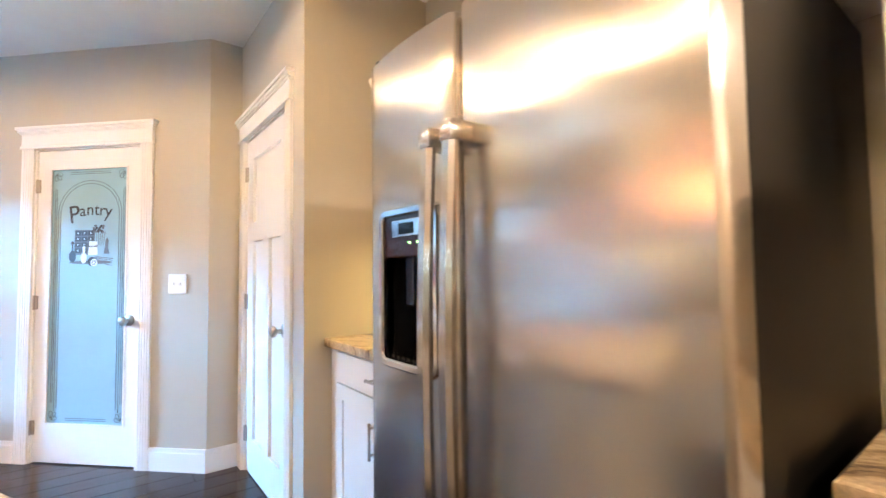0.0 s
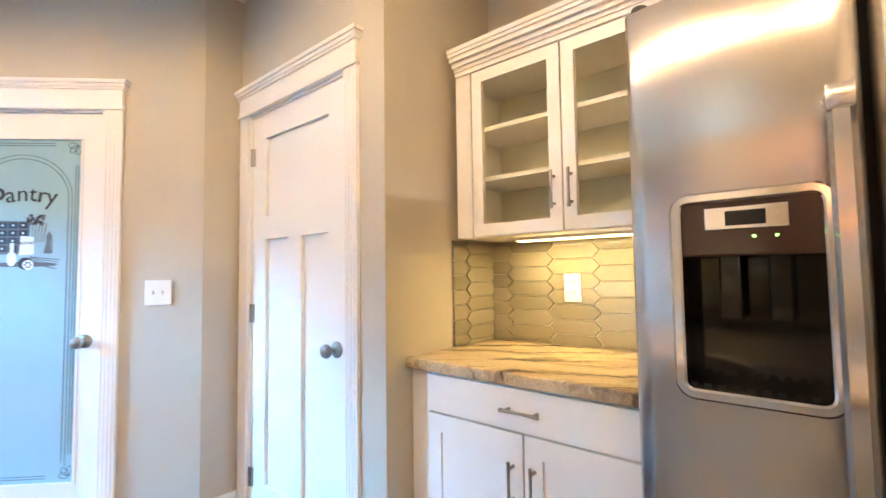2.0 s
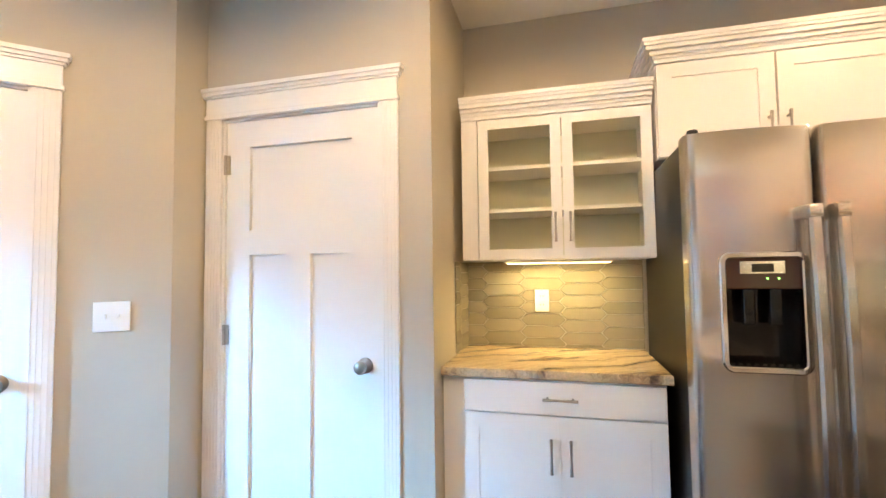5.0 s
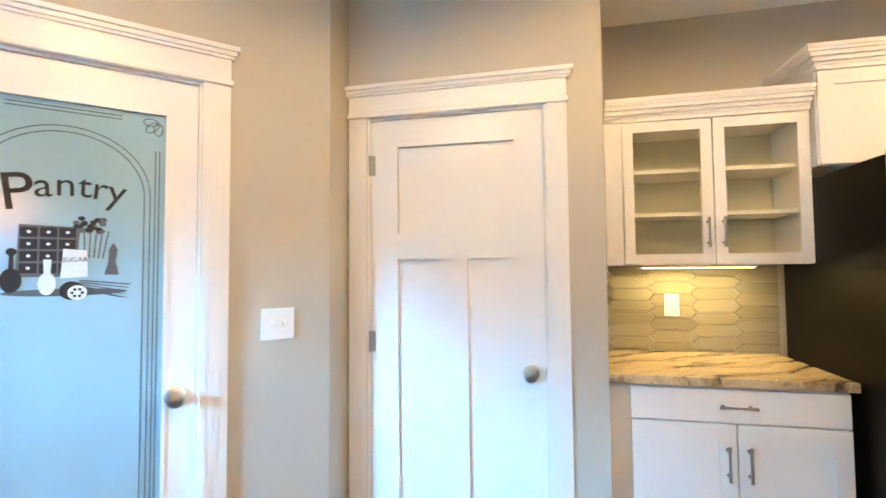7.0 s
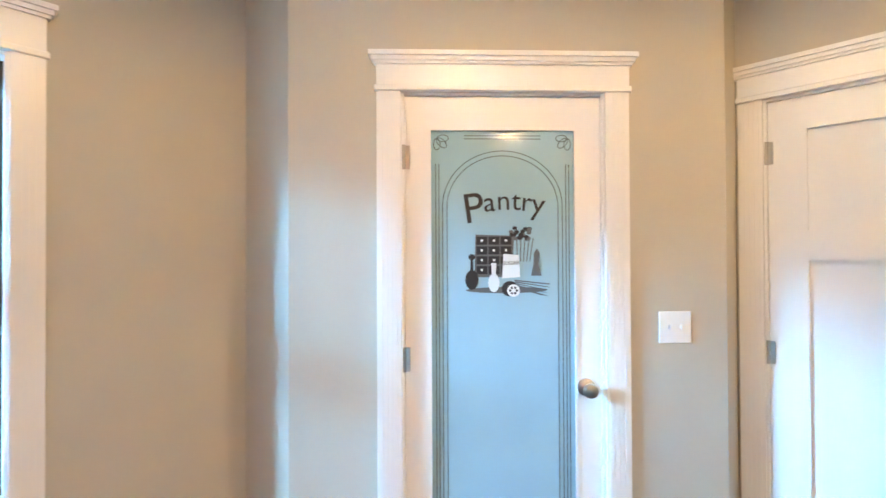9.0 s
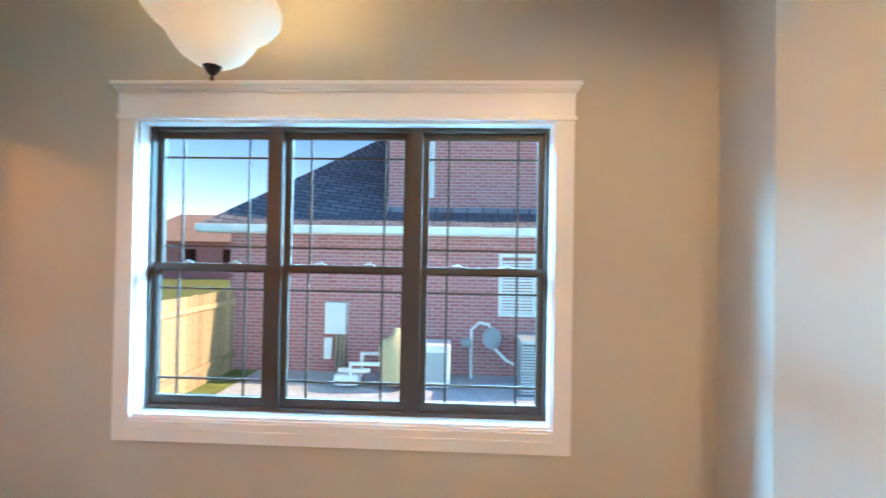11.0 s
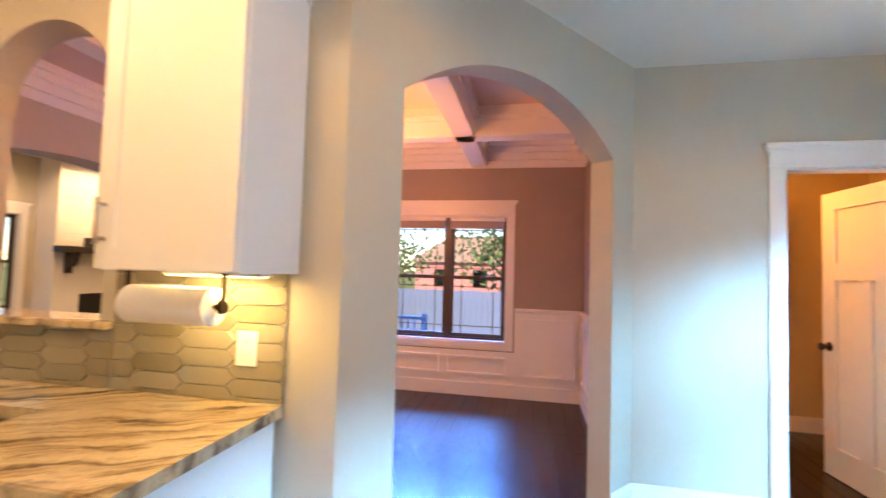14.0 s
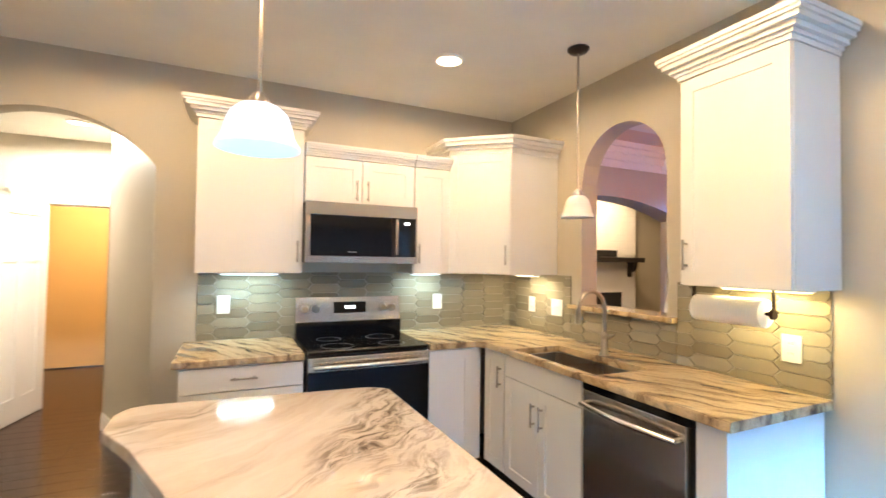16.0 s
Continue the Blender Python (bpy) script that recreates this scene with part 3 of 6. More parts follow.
def window_unit(name, m, w, h, panes, label, depth=0.10, meet=0.5, fr=0.03):
    """Double-hung sashes side by side; local origin at the lower left of the opening, y outwards."""
    root = thing(name, m, label, "window", kind="structure")
    mull = 0.065
    pw = (w - mull * (panes - 1)) / panes
    bm = bmesh.new()
    for a, b, c, d in ((0, 0, w, 0.035), (0, h - 0.03, w, h)):
        bx(bm, a, depth - 0.03, b, c, depth + 0.05, d)
    for k in range(panes + 1):
        if k == 0:
            bx(bm, 0, depth - 0.03, 0.035, 0.03, depth + 0.05, h - 0.03)
        elif k == panes:
            bx(bm, w - 0.03, depth - 0.03, 0.035, w, depth + 0.05, h - 0.03)
        else:
            x = k * (pw + mull) - mull
            bx(bm, x, depth - 0.035, 0.035, x + mull, depth + 0.05, h - 0.03)
    part("window_frame", bm, FRAME_BROWN, root)
    zm = 0.035 + (h - 0.065) * meet
    for k in range(panes):
        x0 = k * (pw + mull) + (0.03 if k == 0 else 0)
        x1 = k * (pw + mull) + pw - (0.03 if k == panes - 1 else 0)
        for lo, hi, y in ((0.035, zm + 0.02, depth), (zm - 0.02, h - 0.03, depth + 0.022)):
            bm = bmesh.new()
            ring(bm, x0, x1, lo, hi, fr, y - 0.012, y + 0.012, wb=fr + 0.012)
            sash = part("sash", bm, FRAME_BROWN, root)
            gx0, gx1, gz0, gz1 = x0 + fr, x1 - fr, lo + fr, hi - fr
            ins = 0.095
            bm = bmesh.new()
            for xx in (gx0 + ins, gx1 - ins):
                bx(bm, xx - 0.005, y - 0.004, gz0, xx + 0.005, y + 0.004, gz1)
            for zz in (gz0 + ins, gz1 - ins):
                bx(bm, gx0, y - 0.0035, zz - 0.005, gx1, y + 0.0035, zz + 0.005)
            part("muntin", bm, FRAME_BROWN, sash)
            g = part("pane", one(gx0, y - 0.002, gz0, gx1, y + 0.002, gz1), GLASS, sash)
            g.visible_shadow = False
        cx = (x0 + x1) / 2
        for dx in (-0.12, 0.12):
            bm = bmesh.new()
            bx(bm, cx + dx - 0.025, depth - 0.022, zm + 0.02, cx + dx + 0.025, depth + 0.004, zm + 0.030, bev=0.003)
            cyl(bm, (cx + dx, depth - 0.01, zm + 0.03), (cx + dx, depth - 0.01, zm + 0.038), 0.012, 0.009, 10)
            part("sash_lock", bm, NICKEL, root)
    return root


def window_trim(m, w, h, label, cas=0.085, depth=0.10, low=0.085):
    t = thing("window_trim", m, label, "window casing", kind="structure")
    bm = bmesh.new()
    for a, b in ((-cas, 0), (w, w + cas)):
        fluted(bm, a, b, -low, h)
    part("casing", bm, WHITE, t)
    bm = bmesh.new()
    bx(bm, -0.0, -0.016, -low, w, 0, 0, bev=0.0)
    bx(bm, 0.0, -0.022, -0.03, w, -0.016, -0.012)
    bx(bm, 0.0, -0.022, -0.07, w, -0.016, -0.05)
    part("bottom_casing", bm, WHITE, t)
    bm = bmesh.new()
    head_trim(bm, -cas, w + cas, h, 0.175)
    part("head", bm, WHITE, t)
    bm = bmesh.new()
    bx(bm, -0.001, 0, 0, 0.012, depth - 0.03, h)
    bx(bm, w - 0.012, 0, 0, w + 0.001, depth - 0.03, h)
    bx(bm, 0.012, 0, h - 0.012, w - 0.012, depth - 0.03, h)
    bx(bm, 0.012, -0.004, -0.001, w - 0.012, depth - 0.03, 0.014)
    part("reveal", bm, WHITE, t)


WIN_M = pose(DX + 0.81, WY, 0.66)
window_unit("window_1", WIN_M, 1.99, 1.42, 3, "triple dark bronze double-hung window with prairie muntins")
window_trim(WIN_M, 1.99, 1.42, "white stepped wooden casing round the nook window", low=0.11)
DWIN_M = pose(-5.52, 1.56, 0.60, 0, 0, WEST)
window_unit("window_2", DWIN_M, 2.07, 1.43, 3, "triple dark double-hung dining window with raised blinds")
window_trim(DWIN_M, 2.07, 1.43, "white wooden casing round the dining window")

# ---- cabinets ----


def pull(parent, p, vertical, length=0.13):
    x, y, z = p
    bm = bmesh.new()
    d = Vector((0, 0, 1)) if vertical else Vector((1, 0, 0))
    c = Vector((x, y - 0.028, z))
    cyl(bm, c - d * length / 2, c, 0.0062, 0.0042, 10)
    cyl(bm, c, c + d * length / 2, 0.0042, 0.0062, 10)
    for s in (-1, 1):
        e = c + d * s * length * 0.38
        cyl(bm, e, e + Vector((0, 0.028, 0)), 0.0045, 0.006, 10)
        cyl(bm, c + d * s * length * 0.5, c + d * s * length * 0.53, 0.0075, 0.005, 10)
    return part("handle", bm, NICKEL, parent, "slim brushed nickel bar handle", True)


def shaker_front(parent, x0, x1, z0, z1, name="door", rail=0.062, y=0.0, glass=False, flat=False):
    bm = bmesh.new()
    t = 0.02
    if flat:
        bx(bm, x0, y - t, z0, x1, y, z1, bev=0.002)
        return part(name, bm, CAB, parent)
    ring(bm, x0, x1, z0, z1, rail, y - t, y)
    d = part(name, bm, CAB, parent)
    if glass:
        g = part("pane", one(x0 + rail, y - 0.012, z0 + rail, x1 - rail, y - 0.008, z1 - rail), CAB_GLASS, d, "clear glass pane")
        g.visible_shadow = False
    else:
        part("panel", one(x0 + rail, y - 0.013, z0 + rail, x1 - rail, y, z1 - rail), CAB, d)
    return d


def crown(parent, x0, x1, z, depth, h=0.11, out=0.075, right=True, left=True):
    bm = bmesh.new()
    steps = ((0.008, 0.0, 0.02), (0.018, 0.02, 0.035), (0.036, 0.035, 0.055), (0.058, 0.055, 0.075), (0.070, 0.075, 0.09), (0.078, 0.09, 0.11))
    for o, a, b in steps:
        o, a, b = o * out / 0.078, a * h / 0.11, b * h / 0.11
        bx(bm, x0 - (o if left else 0), -0.02 - o, z + a, x1 + (o if right else 0), depth, z + b)
    return part("crown", bm, CAB, parent)


def upper(m, w, z0, z1, depth, label, doors, crown_h=0.11, out=0.075, cl=True, cr=True, handle_side=None, filler=0.0, group="upper kitchen cabinets"):
    """doors: 1 or 2. handle_side: 'l' or 'r' for one door."""
    root = thing("wall_cabinet", m, label, "cabinet", group)
    part("body", one(0, 0, z0, w, depth, z1), CAB, root)
    g = 0.004
    fx = filler
    n = doors
    dw = (w - fx) / n
    for k in range(n):
        a, b = fx + k * dw + g, fx + (k + 1) * dw - g
        d = shaker_front(root, a, b, z0 + g, z1 - g)
        side = handle_side or ("r" if k == 0 else "l")
        hx = b - 0.03 if side == "r" else a + 0.03
        pull(d, (hx, -0.02, z0 + 0.14 if z1 - z0 > 0.5 else z0 + 0.09), True)
    if crown_h:
        crown(root, 0, w, z1, depth, crown_h, out, cr, cl)
    return root


def base(m, w, label, layout, depth=0.60, top=0.872):
    """layout: list of fronts (x0, x1, z0, z1, kind, handle)."""
    root = thing("base_cabinet", m, label, "cabinet", "base kitchen cabinets")
    part("body", one(0, 0, 0.10, w, depth, top), CAB, root)
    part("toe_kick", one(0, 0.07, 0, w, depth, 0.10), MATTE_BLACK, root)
    for x0, x1, z0, z1, kind, hd in layout:
        d = shaker_front(root, x0, x1, z0, z1, "drawer" if kind == "drawer" else "door", flat=(kind == "drawer"))
        if hd == "c":
            pull(d, ((x0 + x1) / 2, -0.02, (z0 + z1) / 2), False)
        elif hd:
            pull(d, (x1 - 0.035 if hd == "r" else x0 + 0.035, -0.02, z1 - 0.15), True)
    return root


def counter(name, pts, mat, label, holes=None, z0=0.875, z1=0.915, m=None):
    bm = bmesh.new()
    slab(bm, pts, z0, z1)
    es = [e for e in bm.edges if abs(e.verts[0].co.z - e.verts[1].co.z) < 1e-6]
    bmesh.ops.bevel(bm, geom=es, offset=0.008, segments=3, affect="EDGES", profile=0.6)
    return solid(name, bm, mat, label, "countertop", m)


# recess beside the refrigerator
NICHE = pose(1.69, 3.55, 0, 0, 0, EAST)
nw = 3.55 - 2.66
base(NICHE @ pose(0.0, 0, 0), nw, "white base cabinet with a drawer over two doors", [
    (0.095, nw - 0.004, 0.735, 0.865, "drawer", "c"),
    (0.095, 0.095 + (nw - 0.1) / 2 - 0.003, 0.11, 0.728, "door", "r"),
    (0.095 + (nw - 0.1) / 2 + 0.003, nw - 0.004, 0.11, 0.728, "door", "l")], 0.555)
counter("countertop", [(1.655, 2.64), (NX - 0.004, 2.64), (NX - 0.004, 3.551), (1.655, 3.551)], GRANITE, "honey and grey veined granite countertop in the recess")


def glass_cabinet():
    w, z0, z1, dp = 3.505 - 2.63, 1.37, 2.06, 0.305
    root = thing("wall_cabinet", pose(NX - 0.305, 3.505, 0, 0, 0, EAST), "white wall cabinet with two glass doors and empty shelves", "cabinet", "upper kitchen cabinets")
    bm = bmesh.new()
    t = 0.018
    ring(bm, 0, w, z0, z1, t, 0, dp)
    part("body", bm, CAB, root)
    part("back_panel", one(t, dp - 0.008, z0 + t, w - t, dp - 0.001, z1 - t), BACKING, root)
    part("face_frame", one(t, 0.0, z0 + t, 0.075, 0.02, z1 - t), CAB, root)
    for z in (1.605, 1.815):
        part("shelf", one(t, 0.03, z, w - t, dp - 0.01, z + 0.018), CAB, root)
    f = 0.08
    dw = (w - f) / 2
    for k in range(2):
        a, b = f + k * dw + 0.003, f + (k + 1) * dw - 0.003
        d = shaker_front(root, a, b, z0 + 0.004, z1 - 0.004, rail=0.048, glass=True)
        pull(d, (b - 0.03 if k == 0 else a + 0.03, -0.02, z0 + 0.15), True)
    part("side_stile", one(0.0, -0.02, z0 + 0.002, f - 0.002, -0.0002, z1 - 0.002), CAB, root)
    crown(root, 0, w, z1, dp, 0.10, 0.06, False, False)
    return root


glass_cabinet()
upper(pose(NX - 0.345, 2.62, 0, 0, 0, EAST), 0.92, 1.80, 2.22, 0.345, "white cabinet over the refrigerator with two doors", 2, 0.10, 0.055)
# range wall uppers
upper(pose(0.62, RY + 0.33, 0, 0, 0, SOUTH), 0.615, 1.37, 2.30, 0.325, "tall white single-door wall cabinet with a crown", 1, 0.11, 0.08, handle_side="r")
over = thing("wall_cabinet", pose(0.0, RY + 0.33, 0, 0, 0, SOUTH), "short white two-door cabinet above the microwave", "cabinet", "upper kitchen cabinets")
part("body", one(0, 0, 1.84, 0.76, 0.325, 2.14), CAB, over)
for k, (a, b) in enumerate(((0.004, 0.377), (0.383, 0.756))):
    d = shaker_front(over, a, b, 1.845, 2.135)
    pull(d, (b - 0.035 if k == 0 else a + 0.035, -0.02, 1.93), True)
crown(over, 0, 0.76, 2.14, 0.325, 0.08, 0.05, False, False)
upper(pose(-0.764, RY + 0.33, 0, 0, 0, SOUTH), 0.285, 1.37, 2.14, 0.325, "narrow white single-door wall cabinet", 1, 0.08, 0.05, False, False, "l")


def corner_cabinet():
    root = thing("wall_cabinet", pose(0, 0, 0), "white diagonal corner wall cabinet with one door", "cabinet", "upper kitchen cabinets")
    A, B = Vector((-1.052, RY + 0.33)), Vector((-1.40, 1.36))
    foot = [(SX + 0.004, RY + 0.004), (A.x, RY + 0.004), (A.x, A.y), (B.x, B.y), (SX + 0.004, B.y)]
    bm = bmesh.new()
    slab(bm, foot, 1.37, 2.255)
    part("body", bm, CAB, root)
    n = Vector((-(B - A).y, (B - A).x)).normalized()
    if n.dot(Vector((1, 1))) < 0:
        n = -n
    ang = math.degrees(math.atan2((B - A).y, (B - A).x))
    L = (B - A).length
    door = shaker_front(root, 0.006, L - 0.006, 1.376, 2.249)
    pull(door, (L - 0.035, -0.02, 1.51), True)
    mm = pose(A.x, A.y, 0, 0, 0, ang)
    for o in (door, *door.children_recursive):
        o.data.transform(mm)
    bm = bmesh.new()
    for o, a, b in ((0.01, 0.0, 0.035), (0.03, 0.035, 0.06), (0.055, 0.06, 0.09), (0.07, 0.09, 0.115)):
        q = [(SX + 0.004, RY + 0.004), (A.x + o, RY + 0.004), (A.x + o, A.y + o * 0.5), (B.x + o * 0.5, B.y + o), (SX + 0.004, B.y + o)]
        slab(bm, q, 2.255 + a, 2.255 + b)
    part("crown", bm, CAB, root)


corner_cabinet()
# sink wall upper
upper(pose(SX + 0.33, 2.66, 0, 0, 0, WEST), 0.465, 1.365, 2.315, 0.325, "tall white wall cabinet beside the dining arch", 1, 0.115, 0.075, handle_side="l")

# lower run on the range wall and sink wall
base(pose(0.66, RY + 0.61, 0, 0, 0, SOUTH), 0.64, "white base cabinet with drawers beside the range", [(0.004, 0.636, 0.735, 0.865, "drawer", "c"), (0.004, 0.636, 0.43, 0.728, "drawer", "c"), (0.004, 0.636, 0.11, 0.423, "drawer", "c")])
counter("countertop", [(0.02, RY + 0.004), (0.02, RY + 0.655), (0.69, RY + 0.655), (0.69, RY + 0.004)], GRANITE, "honey veined granite countertop beside the range")
base(pose(-0.775, RY + 0.61, 0, 0, 0, SOUTH), 0.40, "white base cabinet between range and sink run", [(0.004, 0.33, 0.11, 0.865, "door", "")])
base(pose(SX + 0.61, 1.34, 0, 0, 0, WEST), 0.27, "narrow white base cabinet in the corner", [(0.03, 0.266, 0.11, 0.865, "door", "r")])
sw = 2.325 - 1.615
base(pose(SX + 0.61, 1.615, 0, 0, 0, WEST), sw, "white sink base cabinet with two doors", [(0.004, sw - 0.004, 0.735, 0.865, "drawer", ""), (0.004, sw / 2 - 0.002, 0.11, 0.728, "door", "r"), (sw / 2 + 0.002, sw - 0.004, 0.11, 0.728, "door", "l")], top=0.66)
solid("end_panel", one(SX + 0.004, 2.94, 0, SX + 0.63, 3.06, 0.872, bev=0.002), CAB, "white end panel closing the sink counter", "cabinet panel")


def sink_counter():
    x0, x1 = SX + 0.004, SX + 0.655
    h = (-1.56, 1.70, -1.205, 2.41)
    hx0, hy0, hx1, hy1 = h
    top = thing("countertop", pose(0, 0, 0), "honey veined granite countertop with an undermount sink cutout", "countertop")
    bm = bmesh.new()
    yr = RY + 0.655
    for q in ((x0, RY + 0.004, hx0, 3.09), (hx0, RY + 0.004, hx1, hy0), (hx0, hy1, hx1, 3.09), (hx1, RY + 0.004, x1, 3.09), (x1, RY + 0.004, -0.775, yr)):
        bx(bm, q[0], q[1], 0.876, q[2], q[3], 0.915)
    slab(bm, [(x1, yr), (x1 + 0.05, yr), (x1, yr + 0.05)], 0.876, 0.915)
    bmesh.ops.remove_doubles(bm, verts=bm.verts[:], dist=1e-5)
    part("slab", bm, GRANITE, top)
    part("edge", one(x1, yr + 0.05, 0.878, x1 + 0.006, 3.09, 0.912, bev=0.0028), GRANITE, top)
    root = thing("sink", pose(0, 0, 0.0), "double bowl stainless undermount kitchen sink", "sink")
    ym = (hy0 + hy1) / 2
    for a, b in ((hy0 + 0.004, ym - 0.012), (ym + 0.012, hy1 - 0.004)):
        bm = bmesh.new()
        zb, zt = 0.70, 0.874
        p = [(hx0 + 0.004, a), (hx1 - 0.004, a), (hx1 - 0.004, b), (hx0 + 0.004, b)]
        lo = [bm.verts.new((x + (0.02 if x < -1.3 else -0.02), y + (0.02 if y == a else -0.02), zb)) for x, y in p]
        hi = [bm.verts.new((x, y, zt)) for x, y in p]
        bm.faces.new(lo)
        for i in range(4):
            bm.faces.new((hi[i], hi[(i + 1) % 4], lo[(i + 1) % 4], lo[i]))
        bmesh.ops.bevel(bm, geom=[e for e in bm.edges if len(e.link_faces) == 2], offset=0.03, segments=4, affect="EDGES")
        bowl = part("bowl", bm, SINK_STEEL, root, smooth=True)
        bm = bmesh.new()
        cyl(bm, ((hx0 + hx1) / 2, (a + b) / 2, zb), ((hx0 + hx1) / 2, (a + b) / 2, zb + 0.006), 0.04, 0.038, 20)
        part("drain", bm, CHROME, bowl)
    part("divider", one(hx0 + 0.004, ym - 0.012, 0.80, hx1 - 0.004, ym + 0.012, 0.868, bev=0.006), STEEL, root)


sink_counter()


def faucet():
    x, y = -1.60, 2.06
    root = thing("faucet", pose(x, y, 0.915), "brushed nickel gooseneck faucet with a pull-down head", "faucet")
    bm = bmesh.new()
    lathe(bm, [(0.0, 0), (0.030, 0), (0.030, 0.008), (0.021, 0.02), (0.018, 0.10), (0.022, 0.105), (0.022, 0.13), (0.014, 0.14), (0.0, 0.14)], seg=20)
    part("base", bm, NICKEL, root, smooth=True)
    pts = [(0, 0, 0.13), (0, 0, 0.28)]
    for k in range(1, 13):
        a = math.pi * k / 12
        pts.append((0.085 - 0.085 * math.cos(a), -0.03 * k / 12, 0.28 + 0.10 * math.sin(a)))
    bm = bmesh.new()
    tube(bm, pts, 0.0125, 14)
    part("spout", bm, NICKEL, root, smooth=True)
    bm = bmesh.new()
    cyl(bm, (0.17, -0.03, 0.285), (0.175, -0.031, 0.19), 0.014, 0.021, 16)
    part("spray_head", bm, NICKEL, root, smooth=True)
    bm = bmesh.new()
    cyl(bm, (0.0, 0.015, 0.115), (0.0, 0.05, 0.118), 0.011, 0.011, 12)
    cyl(bm, (0.0, 0.045, 0.118), (0.02, 0.10, 0.14), 0.008, 0.006, 12)
    part("lever", bm, NICKEL, root, smooth=True)


faucet()


def refrigerator():
    """Local x to the right along the front, y to the back."""
    w, h, d = 0.865, 1.765, 0.72
    root = thing("refrigerator", pose(1.405, 2.635, 0, 0, 0, EAST), "stainless side-by-side refrigerator with an ice and water dispenser", "refrigerator")
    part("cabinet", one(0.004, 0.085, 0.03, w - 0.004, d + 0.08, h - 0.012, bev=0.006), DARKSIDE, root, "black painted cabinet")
    split = 0.372
    bm = bmesh.new()
    dz0, dz1, dx0, dx1 = 1.005, 1.355, 0.095, 0.315

    def door_bm(a, b, hole=None):
        bm = bmesh.new()
        n = 10
        prof = [(a + (b - a) * k / n, -0.014 * (1 - (2 * k / n - 1) ** 2)) for k in range(n + 1)]
        cutx = sorted({p[0] for p in prof} | ({hole[0], hole[1]} if hole else set()))

        def yf(x):
            u = (x - a) / (b - a)
            edge = 0.018 * (max(0, 1 - u / 0.035) ** 2 + max(0, 1 - (1 - u) / 0.035) ** 2)
            return -0.014 * (1 - (2 * u - 1) ** 2) + edge
        cutx = sorted(set(cutx) | {a + 0.005, b - 0.005, a + 0.012, b - 0.012})
        for x0, x1 in zip(cutx, cutx[1:]):
            spans = [(0.05, h)]
            if hole and hole[0] <= (x0 + x1) / 2 <= hole[1]:
                spans = [(0.05, hole[2]), (hole[3], h)]
            for z0, z1 in spans:
                vs = [bm.verts.new(c) for c in ((x0, yf(x0), z0), (x1, yf(x1), z0), (x1, yf(x1), z1), (x0, yf(x0), z1))]
                bk = [bm.verts.new(c) for c in ((x0, 0.075, z0), (x1, 0.075, z0), (x1, 0.075, z1), (x0, 0.075, z1))]
                bm.faces.new(vs)
                bm.faces.new((vs[0], bk[0], bk[1], vs[1]))
                bm.faces.new((vs[3], vs[2], bk[2], bk[3]))
        for x in (a, b):
            vs = [bm.verts.new(c) for c in ((x, yf(x), 0.05), (x, 0.075, 0.05), (x, 0.075, h), (x, yf(x), h))]
            bm.faces.new(vs)
        bmesh.ops.remove_doubles(bm, verts=bm.verts[:], dist=1e-5)
        return bm

    left = part("door", door_bm(0.0, split - 0.008, (dx0, dx1, dz0, dz1)), STEEL, root, "stainless freezer door with a dispenser", True)
    right = part("door", door_bm(split + 0.008, w), STEEL, root, "stainless refrigerator door", True)
    # dispenser
    bm = bmesh.new()
    round_ring(bm, dx0 - 0.014, dx1 + 0.014, dz0 - 0.016, dz1 + 0.014, 0.020, -0.024, 0.01, 0.034)
    part("dispenser_bezel", bm, CHROME, left, "bright chrome dispenser surround", True)
    bm = bmesh.new()
    ring(bm, dx0, dx1, dz0, dz1, 0.006, -0.008, 0.062)
    part("recess_back", one(dx0, 0.0622, dz0, dx1, 0.07, dz1), BLACK, left)
    part("recess", bm, BLACK, left, "glossy black dispenser recess")
    DARKRED = shader("dispenser_panel", (0.035, 0.014, 0.012), 0.12)[0]
    part("control_panel", one(dx0 + 0.004, -0.016, dz1 - 0.105, dx1 - 0.004, 0.05, dz1 - 0.002, bev=0.005), DARKRED, left, "glossy dark brown control panel")
    part("display_frame", one(dx0 + 0.045, -0.019, dz1 - 0.056, dx1 - 0.05, -0.015, dz1 - 0.016, bev=0.0015), CHROME, left)
    part("display", one(dx0 + 0.078, -0.021, dz1 - 0.050, dx1 - 0.082, -0.018, dz1 - 0.024), BLACK, left)
    LED = glow("green_led", (0.2, 1.0, 0.1), 6.0)
    for k in range(2):
        part("indicator", one(dx0 + 0.118 + 0.032 * k, -0.018, dz1 - 0.072, dx0 + 0.122 + 0.032 * k, -0.015, dz1 - 0.069), LED, left)
    for k in range(2):
        part("paddle", one(dx0 + 0.06 + 0.075 * k, 0.01, dz0 + 0.13, dx0 + 0.095 + 0.075 * k, 0.03, dz1 - 0.10, bev=0.004), BLACK, left)
    bm = bmesh.new()
    for k in range(9):
        bx(bm, dx0 + 0.01 + 0.022 * k, -0.012, dz0 + 0.006, dx0 + 0.022 + 0.022 * k, 0.05, dz0 + 0.014)
    part("drip_grille", bm, BLACK, left)
